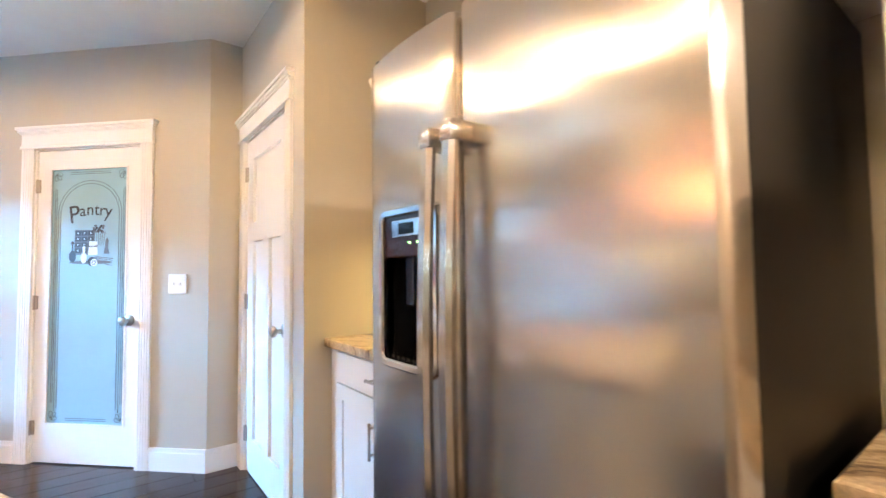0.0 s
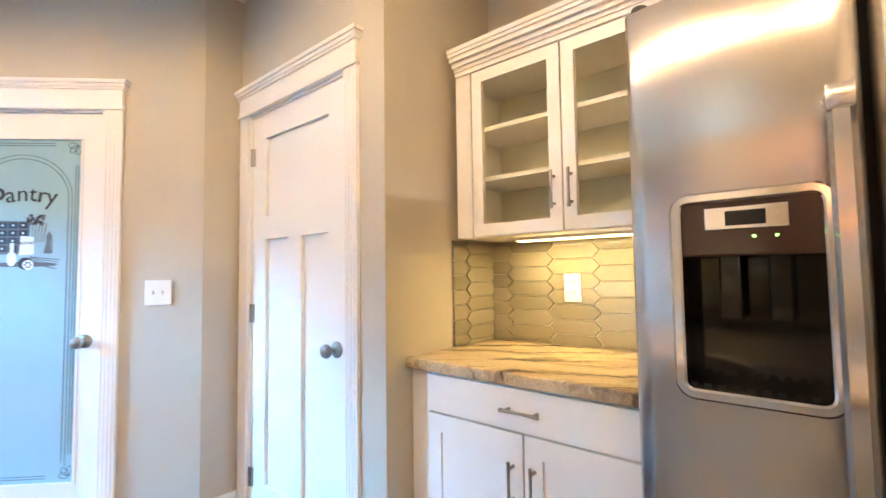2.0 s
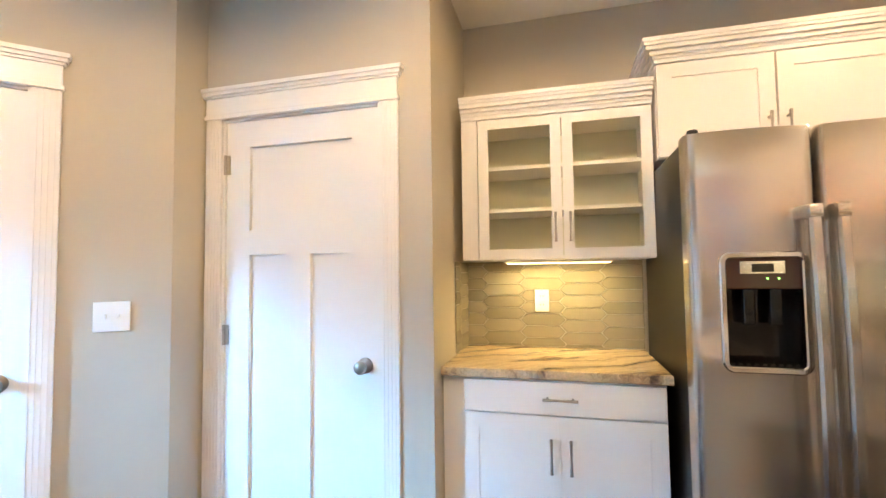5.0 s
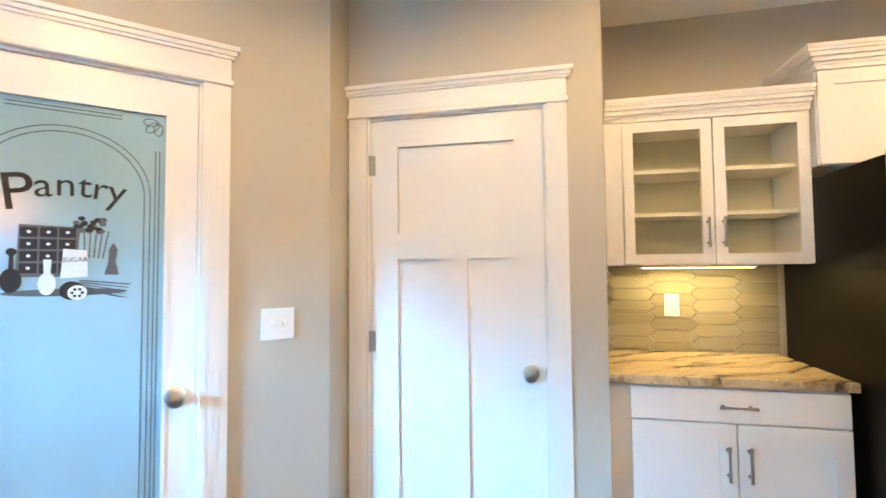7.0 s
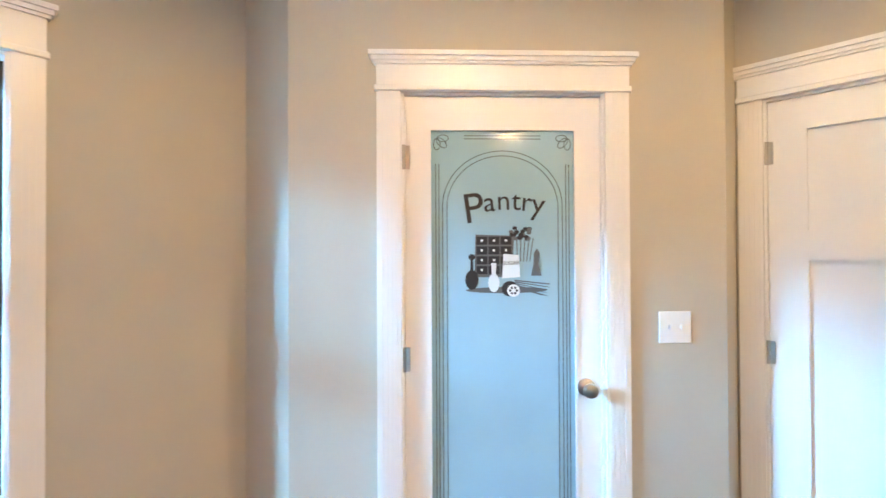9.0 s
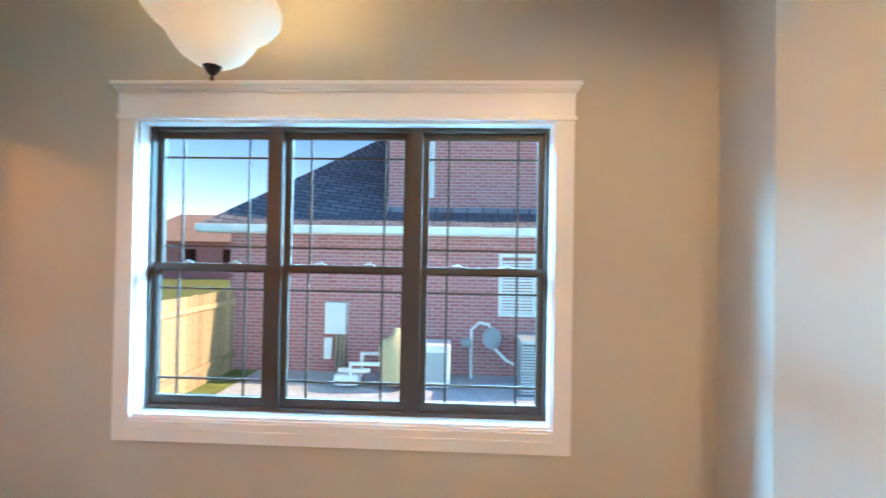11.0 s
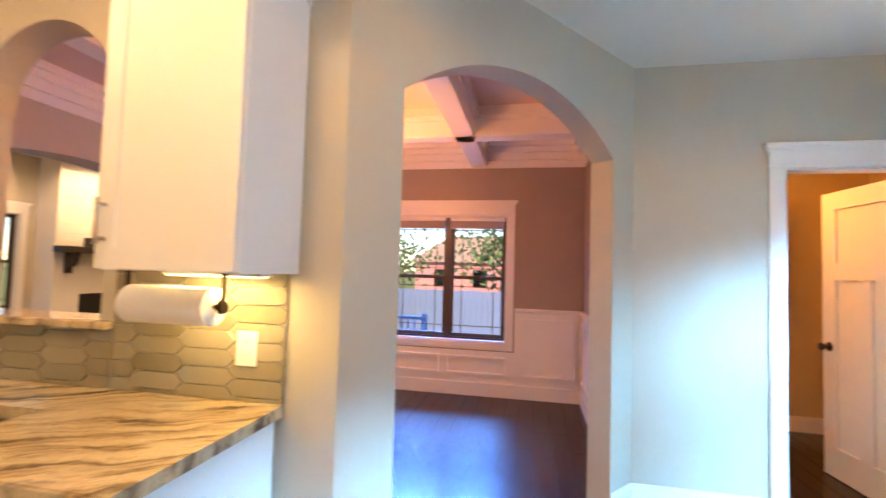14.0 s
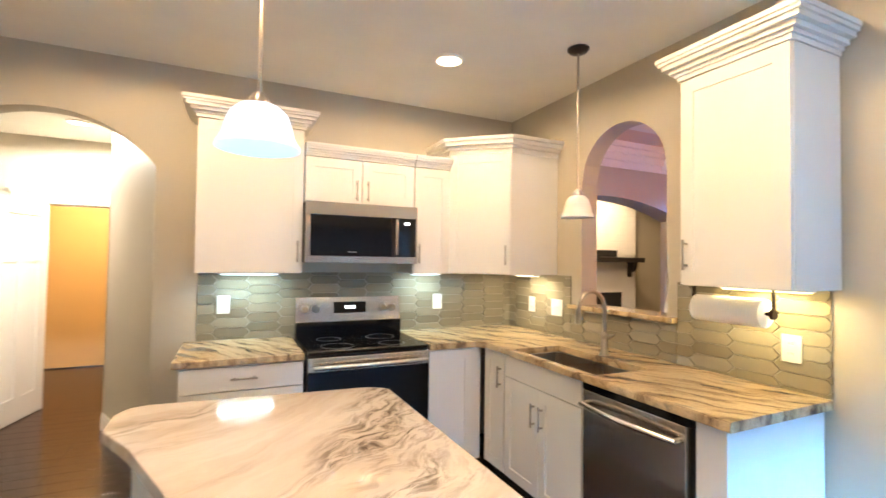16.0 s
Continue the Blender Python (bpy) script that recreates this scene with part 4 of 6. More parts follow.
    for ob, x in ((left, split - 0.036), (right, split + 0.036)):
        bm = bmesh.new()
        pts = []
        for k in range(15):
            u = k / 14
            pts.append((u, -0.058 - 0.016 * math.sin(math.pi * u)))
        for (u0, y0), (u1, y1) in zip(pts, pts[1:]):
            z0, z1 = 0.52 + 0.98 * u0, 0.52 + 0.98 * u1
            vs = []
            for z, y in ((z0, y0), (z1, y1)):
                vs.append([bm.verts.new(c) for c in ((x - 0.017, y + 0.010, z), (x - 0.010, y, z), (x + 0.010, y, z), (x + 0.017, y + 0.010, z), (x + 0.015, y + 0.020, z), (x - 0.015, y + 0.020, z))])
            for i in range(6):
                bm.faces.new((vs[0][i], vs[0][(i + 1) % 6], vs[1][(i + 1) % 6], vs[1][i]))
        bmesh.ops.remove_doubles(bm, verts=bm.verts[:], dist=1e-5)
        for z in (0.52, 1.475):
            bx(bm, x - 0.019, -0.062, z - 0.008, x + 0.019, -0.002, z + 0.035, bev=0.006)
        part("handle", bm, STEEL, ob, "long curved stainless door handle", True)
    for x in (0.03, w - 0.03):
        bm = bmesh.new()
        cyl(bm, (x, 0.02, h), (x, 0.02, h + 0.016), 0.02, 0.016, 14)
        part("hinge_cap", bm, MATTE_BLACK, root)
    part("kick_grille", one(0.01, 0.03, 0.0, w - 0.01, 0.09, 0.045), MATTE_BLACK, root)


refrigerator()
# counter past the refrigerator
base(pose(1.69, 1.74, 0, 0, 0, EAST), 0.80, "white base cabinet past the refrigerator", [(0.004, 0.796, 0.735, 0.865, "drawer", "c"), (0.004, 0.398, 0.11, 0.728, "door", "r"), (0.402, 0.796, 0.11, 0.728, "door", "l")], 0.55)
counter("countertop", [(1.665, 0.93), (NX - 0.004, 0.93), (NX - 0.004, 1.745), (1.665, 1.745)], GRANITE, "honey veined granite countertop past the refrigerator")
upper(pose(NX - 0.33, 1.70, 0, 0, 0, EAST), 0.75, 1.37, 2.14, 0.325, "white wall cabinet past the refrigerator", 2, 0.09, 0.06)


def microwave():
    root = thing("microwave", pose(0.0, RY + 0.40, 1.44, 0, 0, SOUTH), "stainless over-the-range microwave with a black glass door", "microwave")
    w, h = 0.758, 0.395
    part("body", one(0, 0.0, 0, w, 0.395, h, bev=0.004), MATTE_BLACK, root)
    bm = bmesh.new()
    for q in ((0.0, 0.0, w, 0.045), (0, h - 0.085, w, h), (0, 0.045, 0.03, h - 0.085), (w - 0.012, 0.045, w, h - 0.085)):
        bx(bm, q[0], -0.028, q[1], q[2], 0.0, q[3], bev=0.003)
    part("front_frame", bm, STEEL, root, "stainless front frame")
    part("door_glass", one(0.03, -0.026, 0.045, 0.575, 0, h - 0.085, bev=0.003), BLACK, root, "glossy black door glass")
    part("control_panel", one(0.62, -0.026, 0.045, w - 0.012, 0, h - 0.085), BLACK, root)
    part("clock_digit", one(0.665, -0.0275, h - 0.125, 0.70, -0.026, h - 0.112), glow("clock_glow", (0.9, 0.95, 1.0), 3.0), root)
    bm = bmesh.new()
    cyl(bm, (0.598, -0.055, 0.06), (0.598, -0.055, h - 0.095), 0.011, None, 14)
    for z in (0.075, h - 0.11):
        cyl(bm, (0.598, -0.055, z), (0.598, -0.02, z), 0.008, None, 10)
    part("handle", bm, STEEL, root, smooth=True)
    part("logo_bar", one(0.27, -0.0275, 0.07, 0.33, -0.0262, 0.076), NICKEL, root)


microwave()


def kitchen_range():
    root = thing("range", pose(0.005, RY + 0.66, 0, 0, 0, SOUTH), "stainless and black electric range with a glass cooktop", "stove")
    w = 0.762
    part("body", one(0.002, 0.03, 0.0, w - 0.002, 0.64, 0.90), MATTE_BLACK, root)
    part("cooktop", one(0.0, -0.005, 0.90, w, 0.58, 0.918, bev=0.004), BLACK, root, "black glass cooktop")
    RING = shader("burner_ring", (0.035, 0.035, 0.037), 0.3)[0]
    for x, y, r in ((0.2, 0.15, 0.10), (0.56, 0.15, 0.085), (0.2, 0.42, 0.08), (0.56, 0.42, 0.10)):
        bm = bmesh.new()
        lathe(bm, [(r - 0.004, 0.9183), (r - 0.004, 0.9188), (r, 0.9188), (r, 0.9183)], (x, y, 0), 40)
        part("burner_ring", bm, RING, root)
    bm = bmesh.new()
    vs = [(0.56, 0.90), (0.60, 1.19), (0.645, 1.19), (0.645, 0.90)]
    a = [bm.verts.new((0.0, y, z)) for y, z in vs]
    b = [bm.verts.new((w, y, z)) for y, z in vs]
    bm.faces.new(a)
    bm.faces.new(b[::-1])
    for i in range(4):
        bm.faces.new((a[i], b[i], b[(i + 1) % 4], a[(i + 1) % 4]))
    back = part("backguard", bm, STEEL, root, "stainless control backguard")
    lower = bmesh.new()
    bx(lower, 0.0, 0.545, 0.918, w, 0.60, 1.02)
    part("lower_backguard", lower, BLACK, root)
    part("display", one(0.265, 0.578, 1.075, 0.50, 0.60, 1.155), BLACK, back)
    DIG = glow("range_clock_glow", (0.8, 0.95, 1.0), 3.0)
    for k in range(4):
        part("digit", one(0.345 + 0.02 * k, 0.5765, 1.108, 0.357 + 0.02 * k, 0.5785, 1.127), DIG, back)
    for x in (0.06, 0.135, 0.63, 0.70):
        bm = bmesh.new()
        cyl(bm, (x, 0.588, 1.112), (x, 0.552, 1.106), 0.026, 0.022, 20)
        bx(bm, x - 0.005, 0.545, 1.088, x + 0.005, 0.556, 1.128)
        part("control_dial", bm, NICKEL, back, smooth=True)
    part("oven_door", one(0.0, -0.012, 0.22, w, 0.03, 0.80, bev=0.004), shader("black_oven_glass", (0.008, 0.008, 0.009), 0.12, 0.0, 0.15)[0], root, "black glass oven door")
    part("door_trim", one(0.0, -0.014, 0.80, w, 0.03, 0.885, bev=0.004), STEEL, root)
    bm = bmesh.new()
    pts = [(0.03 + (w - 0.06) * k / 12, -0.055 - 0.012 * math.sin(math.pi * k / 12), 0.835) for k in range(13)]
    tube(bm, pts, 0.015, 12)
    for x in (0.05, w - 0.05):
        cyl(bm, (x, -0.055, 0.835), (x, -0.01, 0.835), 0.012, None, 10)
    part("handle", bm, STEEL, root, "curved stainless oven handle", True)
    part("drawer", one(0.0, -0.012, 0.03, w, 0.03, 0.21, bev=0.004), STEEL, root)


kitchen_range()


def dishwasher():
    root = thing("dishwasher", pose(SX + 0.625, 2.333, 0, 0, 0, WEST), "stainless dishwasher with a curved bar handle", "dishwasher")
    w = 0.60
    part("tub", one(0.002, 0.03, 0.09, w - 0.002, 0.60, 0.868), MATTE_BLACK, root)
    part("door", one(0.008, -0.012, 0.12, w - 0.03, 0.03, 0.835, bev=0.004), STEEL, root, "brushed stainless door")
    part("control_strip", one(0.002, -0.008, 0.837, w - 0.002, 0.03, 0.868), BLACK, root)
    bm = bmesh.new()
    pts = [(0.03 + (w - 0.08) * k / 12, -0.045 - 0.025 * math.sin(math.pi * k / 12), 0.775) for k in range(13)]
    tube(bm, pts, 0.014, 12)
    for x in (0.035, w - 0.055):
        cyl(bm, (x, -0.05, 0.775), (x, -0.008, 0.775), 0.013, None, 12)
    part("handle", bm, CHROME, root, "curved polished bar handle", True)
    part("kick_plate", one(0.004, 0.03, 0.0, w - 0.004, 0.08, 0.09), MATTE_BLACK, root)


dishwasher()


def island():
    top = [(-0.205, 2.25), (-0.17, 2.205), (-0.11, 2.185), (0.68, 2.115), (0.74, 2.135), (0.772, 2.20), (0.772, 2.36), (0.67, 2.55), (0.55, 2.86), (0.46, 3.18), (0.40, 3.28), (0.32, 3.32), (-0.215, 3.34)]
    root = thing("kitchen_island", pose(0, 0, 0), "white kitchen island base under pale granite", "island")
    bm = bmesh.new()
    cx, cy = 0.25, 2.72
    foot = [(cx + (x - cx) * 0.82, cy + (y - cy) * 0.82) for x, y in top]
    slab(bm, foot, 0.10, 0.874)
    part("base", bm, CAB, root)
    bm = bmesh.new()
    slab(bm, [(cx + (x - cx) * 0.93, cy + (y - cy) * 0.93) for x, y in foot], 0.0, 0.10)
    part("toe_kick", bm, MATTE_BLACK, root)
    counter("countertop", top, GRANITE_ISLAND, "pale granite island top with dark brown veins")


island()


def pendant(x, y, z, cup, label, on, drop_to=H, r=0.115, mat=None):
    root = thing("pendant_lamp", pose(x, y, 0), label, "pendant lamp", "kitchen pendants")
    bm = bmesh.new()
    lathe(bm, [(0, drop_to), (0.062, drop_to), (0.062, drop_to - 0.008), (0.05, drop_to - 0.022), (0.012, drop_to - 0.03), (0, drop_to - 0.03)], seg=24)
    part("canopy", bm, BRONZE, root, smooth=True)
    bm = bmesh.new()
    cyl(bm, (0, 0, z + 0.17), (0, 0, drop_to - 0.02), 0.006, None, 10)
    part("rod", bm, NICKEL, root)
    bm = bmesh.new()
    lathe(bm, [(0, z + 0.19), (0.018, z + 0.185), (0.030, z + 0.165), (0.030, z + 0.145), (0, z + 0.145)], seg=20)
    part("socket_cap", bm, NICKEL, root, smooth=True)
    bm = bmesh.new()
    prof = [(0.030, 0.15), (0.055, 0.142), (0.078, 0.118), (0.090, 0.08), (0.098, 0.04), (0.113, 0.012), (0.115, 0.0), (0.109, 0.002), (0.092, 0.04), (0.084, 0.08), (0.072, 0.115), (0.05, 0.136), (0.03, 0.143)]
    lathe(bm, [(a * r / 0.115, z + 0.15 + (b - 0.15) * cup) for a, b in prof], seg=36)
    part("shade", bm, mat, root, "flared white glass bell shade", True)
    bm = bmesh.new()
    bmesh.ops.create_uvsphere(bm, u_segments=16, v_segments=10, radius=0.024, matrix=Matrix.Translation((0, 0, z + 0.105)))
    part("bulb", bm, glow("pendant_bulb_glow", (0.9, 0.95, 1.0), 2.5) if on else ALABASTER, root, smooth=True)
    return root


SHADE_ON = glow("lit_white_glass", (0.42, 0.74, 1.0), 0.42)
SHADE_ON.node_tree.nodes["Principled BSDF"].inputs["Base Color"].default_value = (0.50, 0.62, 0.72, 1)
SHADE_OFF = frosted("opal_glass", (0.82, 0.78, 0.72), 0.25, 0.02)
pendant(-1.385, 2.065, 1.70, 0.85, "nickel pendant with a small unlit white glass bell shade", False, r=0.095, mat=SHADE_OFF)
pendant(0.350, 2.60, 1.785, 0.92, "nickel pendant with a brightly lit white glass bell shade", True, r=0.124, mat=SHADE_ON)


def nook_lamp():
    x, y, z = -1.85, 5.646, 2.085
    k = 1.2
    root = thing("pendant_lamp", pose(x, y, 0), "lit bowl pendant of cream alabaster glass with bronze finial", "pendant lamp")
    bm = bmesh.new()
    prof = [(0.012, 0.0), (0.05, 0.012), (0.085, 0.035), (0.108, 0.065), (0.128, 0.10), (0.160, 0.125), (0.184, 0.155), (0.186, 0.18), (0.174, 0.208), (0.158, 0.208), (0.170, 0.178), (0.155, 0.14), (0.10, 0.09), (0.04, 0.03), (0.012, 0.02)]
    lathe(bm, [(r * k, z + h * k) for r, h in prof], seg=48)
    part("bowl", bm, LIT_ALABASTER, root, "lit cream alabaster glass bowl", True)
    bm = bmesh.new()
    lathe(bm, [(0, z - 0.045), (0.007, z - 0.042), (0.009, z - 0.034), (0.005, z - 0.028), (0.016, z - 0.018), (0.03, z + 0.002), (0.032, z + 0.008), (0, z + 0.008)], seg=20)
    part("finial", bm, BRONZE, root, smooth=True)
    bm = bmesh.new()
    for k in range(3):
        a = 2.1 * k
        cyl(bm, (0.02 * math.cos(a), 0.02 * math.sin(a), z + 0.01), (0.02 * math.cos(a), 0.02 * math.sin(a), H - 0.02), 0.006, None, 8)
    part("rod", bm, BRONZE, root)
    bm = bmesh.new()
    lathe(bm, [(0, H), (0.07, H), (0.07, H - 0.01), (0.05, H - 0.03), (0, H - 0.03)], seg=24)
    part("canopy", bm, BRONZE, root, smooth=True)
    bm = bmesh.new()
    bmesh.ops.create_uvsphere(bm, u_segments=16, v_segments=10, radius=0.03, matrix=Matrix.Translation((0.06, 0, z + 0.14)))
    part("bulb", bm, glow("nook_bulb_glow", (1.0, 0.8, 0.5), 3.0), root, smooth=True)
    lamp("nook_lamp_light", "POINT", pose(x, y, z + 0.20), 8, (1.0, 0.80, 0.45), radius=0.05)


nook_lamp()


def recessed(x, y, z, watts, color=WARM):
    root = thing("recessed_light", pose(x, y, z), "round recessed ceiling light, lit", "ceiling light", "recessed ceiling lights")
    bm = bmesh.new()
    lathe(bm, [(0.075, -0.001), (0.098, -0.001), (0.098, -0.006), (0.075, -0.009)], seg=32)
    part("trim_ring", bm, WHITE, root, smooth=True)
    bm = bmesh.new()
    cyl(bm, (0, 0, -0.006), (0, 0, -0.001), 0.076, None, 32)
    part("lens", bm, glow("recessed_glow", (1.0, 0.80, 0.55), 3.0), root)
    lamp("recessed_lamp", "SPOT", look((x, y, z - 0.02), (x + 0.001, y, 0)), watts, color, radius=0.07, spot=radians(176))


# only the first spot is known; the other four are added at guessed places
for lx, ly, lw in ((-0.776, 1.592, 22), (0.95, 1.60, 24), (0.70, 3.1, 26), (-0.776, 3.0, 28), (-0.35, 4.35, 34)):
    recessed(lx, ly, H, lw)
# added out of view to brighten the hallway
recessed(1.65, -0.77, 2.62, 125, (1.0, 0.93, 0.82))


def under_light(m, w, watts, color):
    root = thing("under_cabinet_light", m, "slim lit lamp bar under a wall cabinet", "cabinet light", "under cabinet lights")
    part("housing", one(-w / 2, -0.03, -0.012, w / 2, 0.03, 0.0, bev=0.002), WHITE, root)
    part("diffuser", one(-w / 2 + 0.01, -0.024, -0.016, w / 2 - 0.01, 0.024, -0.012), glow("bar_glow", color, 4.0), root)
    lamp("under_cabinet_lamp", "AREA", m @ pose(0, 0, -0.02), watts, color, size=w * 0.9, size_y=0.04)


YEL = (1.0, 0.80, 0.36)
COOL = (0.60, 0.88, 1.0)
under_light(pose(2.10, 3.06, 1.37, 0, 0, 90), 0.52, 1.9, YEL)
under_light(pose(0.31, RY + 0.13, 1.37, 0, 0, 0), 0.36, 1.3, COOL)
under_light(pose(-0.95, RY + 0.13, 1.37, 0, 0, 0), 0.24, 1.1, COOL)
under_light(pose(SX + 0.16, 1.2, 1.37, 0, 0, 90), 0.24, 1.8, (1.0, 0.88, 0.6))
under_light(pose(SX + 0.13, 2.90, 1.365, 0, 0, 90), 0.36, 1.9, YEL)

# ---- dining room fittings ----


def wainscot():
    m = pose(-5.52, 0.9, 0, 0, 0, WEST)
    root = thing("wainscot", m, "white raised-panel wainscot with a chair rail", "wainscot", kind="structure")
    part("backing", one(0, -0.012, 0, 3.57, -0.0005, 0.50), WHITE, root)
    part("backing", one(2.83, -0.012, 0.50, 3.57, -0.0005, 0.955), WHITE, root)
    part("chair_rail", one(2.83, -0.045, 0.955, 3.57, -0.0005, 0.995, bev=0.006), WHITE, root)
    part("baseboard", one(0, -0.028, 0, 3.57, -0.013, 0.15, bev=0.004), WHITE, root)
    for a, b, z0, z1 in ((0.65, 1.28, 0.23, 0.44), (1.36, 1.98, 0.23, 0.44), (2.06, 2.74, 0.23, 0.44), (2.90, 3.50, 0.23, 0.88)):
        bm = bmesh.new()
        ring(bm, a, b, z0, z1, 0.030, -0.036, -0.012)
        part("panel_moulding", bm, WHITE, root)
    root2 = thing("wainscot", pose(-5.52, 4.47, 0, 0, 0, NORTH), "white raised-panel wainscot with a chair rail", "wainscot", kind="structure")
    part("backing", one(0, -0.012, 0, 2.1, -0.0005, 0.955), WHITE, root2)
    part("chair_rail", one(0, -0.045, 0.955, 2.1, -0.0005, 0.995, bev=0.006), WHITE, root2)
    part("baseboard", one(0, -0.028, 0, 2.1, -0.013, 0.15, bev=0.004), WHITE, root2)
    for a, b in ((0.1, 0.95), (1.05, 1.95)):
        bm = bmesh.new()
        ring(bm, a, b, 0.23, 0.88, 0.030, -0.036, -0.012)
        part("panel_moulding", bm, WHITE, root2)


wainscot()
BLIND = painted("blind_fabric", (0.46, 0.36, 0.32), 0.8, 80, 0.2)
for k in range(3):
    x0 = 0.03 + k * 0.69
    root = thing("window_blind", DWIN_M @ pose(x0, 0, 0), "raised beige slatted blind at the window head", "blind", "dining window blinds")
    part("headrail", one(0, 0.015, 1.375, 0.63, 0.06, 1.415, bev=0.004), WHITE, root)
    for q in range(7):
        part("slat", one(0.004, 0.018, 1.285 + 0.0125 * q, 0.626, 0.058, 1.294 + 0.0125 * q), BLIND, root)


def chandelier():
    x, y, z = -3.80, 2.50, 1.80
    root = thing("chandelier", pose(x, y, 0), "bronze chandelier with lit amber glass bell shades", "chandelier")
    AMBER = glow("lit_amber_glass", (1.0, 0.42, 0.08), 1.5)
    bm = bmesh.new()
    lathe(bm, [(0, z - 0.10), (0.02, z - 0.09), (0.03, z - 0.04), (0.018, z), (0.03, z + 0.1), (0.02, z + 0.22), (0.035, z + 0.30), (0.012, z + 0.36), (0, z + 0.36)], seg=16)
    part("stem", bm, BRONZE, root, smooth=True)
    bm = bmesh.new()
    cyl(bm, (0, 0, z + 0.35), (0, 0, 2.86), 0.007, None, 8)
    part("rod", bm, BRONZE, root)
    bm = bmesh.new()
    lathe(bm, [(0, 2.86), (0.065, 2.86), (0.06, 2.84), (0.015, 2.825), (0, 2.825)], seg=20)
    part("canopy", bm, BRONZE, root, smooth=True)
    for k in range(5):
        a = 2 * math.pi * k / 5 + 0.35
        c, sn = math.cos(a), math.sin(a)
        pts = []
        for q in range(9):
            u = q / 8
            pts.append((c * 0.30 * u, sn * 0.30 * u, z - 0.02 - 0.09 * math.sin(math.pi * u * 0.9) + 0.05 * u))
        bm = bmesh.new()
        tube(bm, pts, 0.007, 8)
        arm = part("arm", bm, BRONZE, root, smooth=True)
        bm = bmesh.new()
        lathe(bm, [(0.028, 0.0), (0.045, 0.025), (0.055, 0.06), (0.078, 0.095), (0.074, 0.095), (0.05, 0.06), (0.04, 0.028), (0.024, 0.004)], (c * 0.30, sn * 0.30, z + 0.01), 20)
        part("shade", bm, AMBER, arm, "lit amber glass shade", True)
    lamp("chandelier_lamp", "POINT", pose(x, y, z + 0.28), 36, (1.0, 0.40, 0.17), radius=0.25)


chandelier()

# living room beyond the pass-through
SHIP = painted("shiplap_white", (0.74, 0.72, 0.70), 0.5, 40, 0.06, 0.04)


def fireplace():
    root = thing("fireplace", pose(-5.95, -3.2, 0, 0, 0, SOUTH), "white shiplap fireplace with a dark wooden mantel", "fireplace")
    w = 1.75
    part("chimney_breast", one(0, 0.012, 0, w, 0.39, 2.94), SHIP, root)
    me = mesh_of("board", one(0, -0.006, 0, w, 0.0118, 0.138, bev=0.0025), SHIP)
    for k in range(9):
        piece("board", me, root, (0, 0, 1.66 + 0.142 * k))
    part("surround", one(0.0, -0.004, 0.1, w, 0.0118, 1.40), SHIP, root)
    part("firebox", one(0.42, -0.012, 0.1, 1.33, -0.0045, 0.85), MATTE_BLACK, root)
    DARKWOOD = wood("mantel_wood", (0.012, 0.009, 0.008), (0.035, 0.025, 0.02), 0.5, 0.5, "X")
    part("mantel", one(-0.03, -0.24, 1.50, w + 0.03, -0.0065, 1.60, bev=0.006), DARKWOOD, root, "dark stained mantel beam")
    part("soundbar", one(0.40, -0.16, 1.605, 1.05, -0.05, 1.75, bev=0.01), MATTE_BLACK, root)
    for x in (0.15, w - 0.25):
        bm = bmesh.new()
        pts = [(-0.0065, 1.50), (-0.20, 1.50), (-0.19, 1.45)]
        for q in range(7):
            a = math.pi / 2 * q / 6
            pts.append((-0.05 - 0.13 * math.cos(a), 1.44 - 0.16 * math.sin(a)))
        pts += [(-0.05, 1.18), (-0.0065, 1.18)]
        va = [bm.verts.new((x, y, z)) for y, z in pts]
        vb = [bm.verts.new((x + 0.10, y, z)) for y, z in pts]
        bm.faces.new(va)
        bm.faces.new(vb[::-1])
        for i in range(len(pts)):
            j = (i + 1) % len(pts)
            bm.faces.new((va[i], vb[i], vb[j], va[j]))
        part("corbel", bm, DARKWOOD, root, "curved dark wooden corbel")


fireplace()
recessed(-5.2, -1.4, 2.95, 90)
recessed(-6.6, -2.4, 2.95, 90)
recessed(-3.6, -2.0, 2.95, 60)
LW = pose(-4.95, -3.6, 0.62, 0, 0, SOUTH)
window_unit("window_3", LW, 0.80, 1.43, 1, "single dark double-hung living room window")
window_trim(LW, 0.80, 1.43, "white wooden casing round the living room window")

# hallway
hall_m = pose(3.3, -1.5, 0, 0, 0, SOUTH)
door_trim(hall_m, 1.06, 1.76, 1.97, 0.08)
shaker_door(pose(2.06, -1.46, 0.008, 0, 0, 78), 0.70, "white panel door standing open in the hallway", name="door_4", h=1.95)
lamp("side_room_lamp", "POINT", pose(1.9, -2.4, 2.2), 40, (1.0, 0.62, 0.26), radius=0.12)
baseboard(pose(*HALL_A, 0, 0, 0, math.degrees(math.atan2(HALL_B[1] - HALL_A[1], HALL_B[0] - HALL_A[0]))), 0.0, math.dist(HALL_A, HALL_B))

# laundry shelf seen through the door
cab = thing("laundry_cabinet", pose(-5.18, 5.2, 0, 0, 0, WEST), "white wall cabinet in the laundry room", "cabinet")
part("body", one(0, -0.32, 1.45, 0.8, -0.001, 2.2, bev=0.003), CAB, cab)
shaker_front(cab, 0.004, 0.396, 1.454, 2.196, y=-0.32)
shaker_front(cab, 0.404, 0.796, 1.454, 2.196, y=-0.32)

# ---- small wall things ----


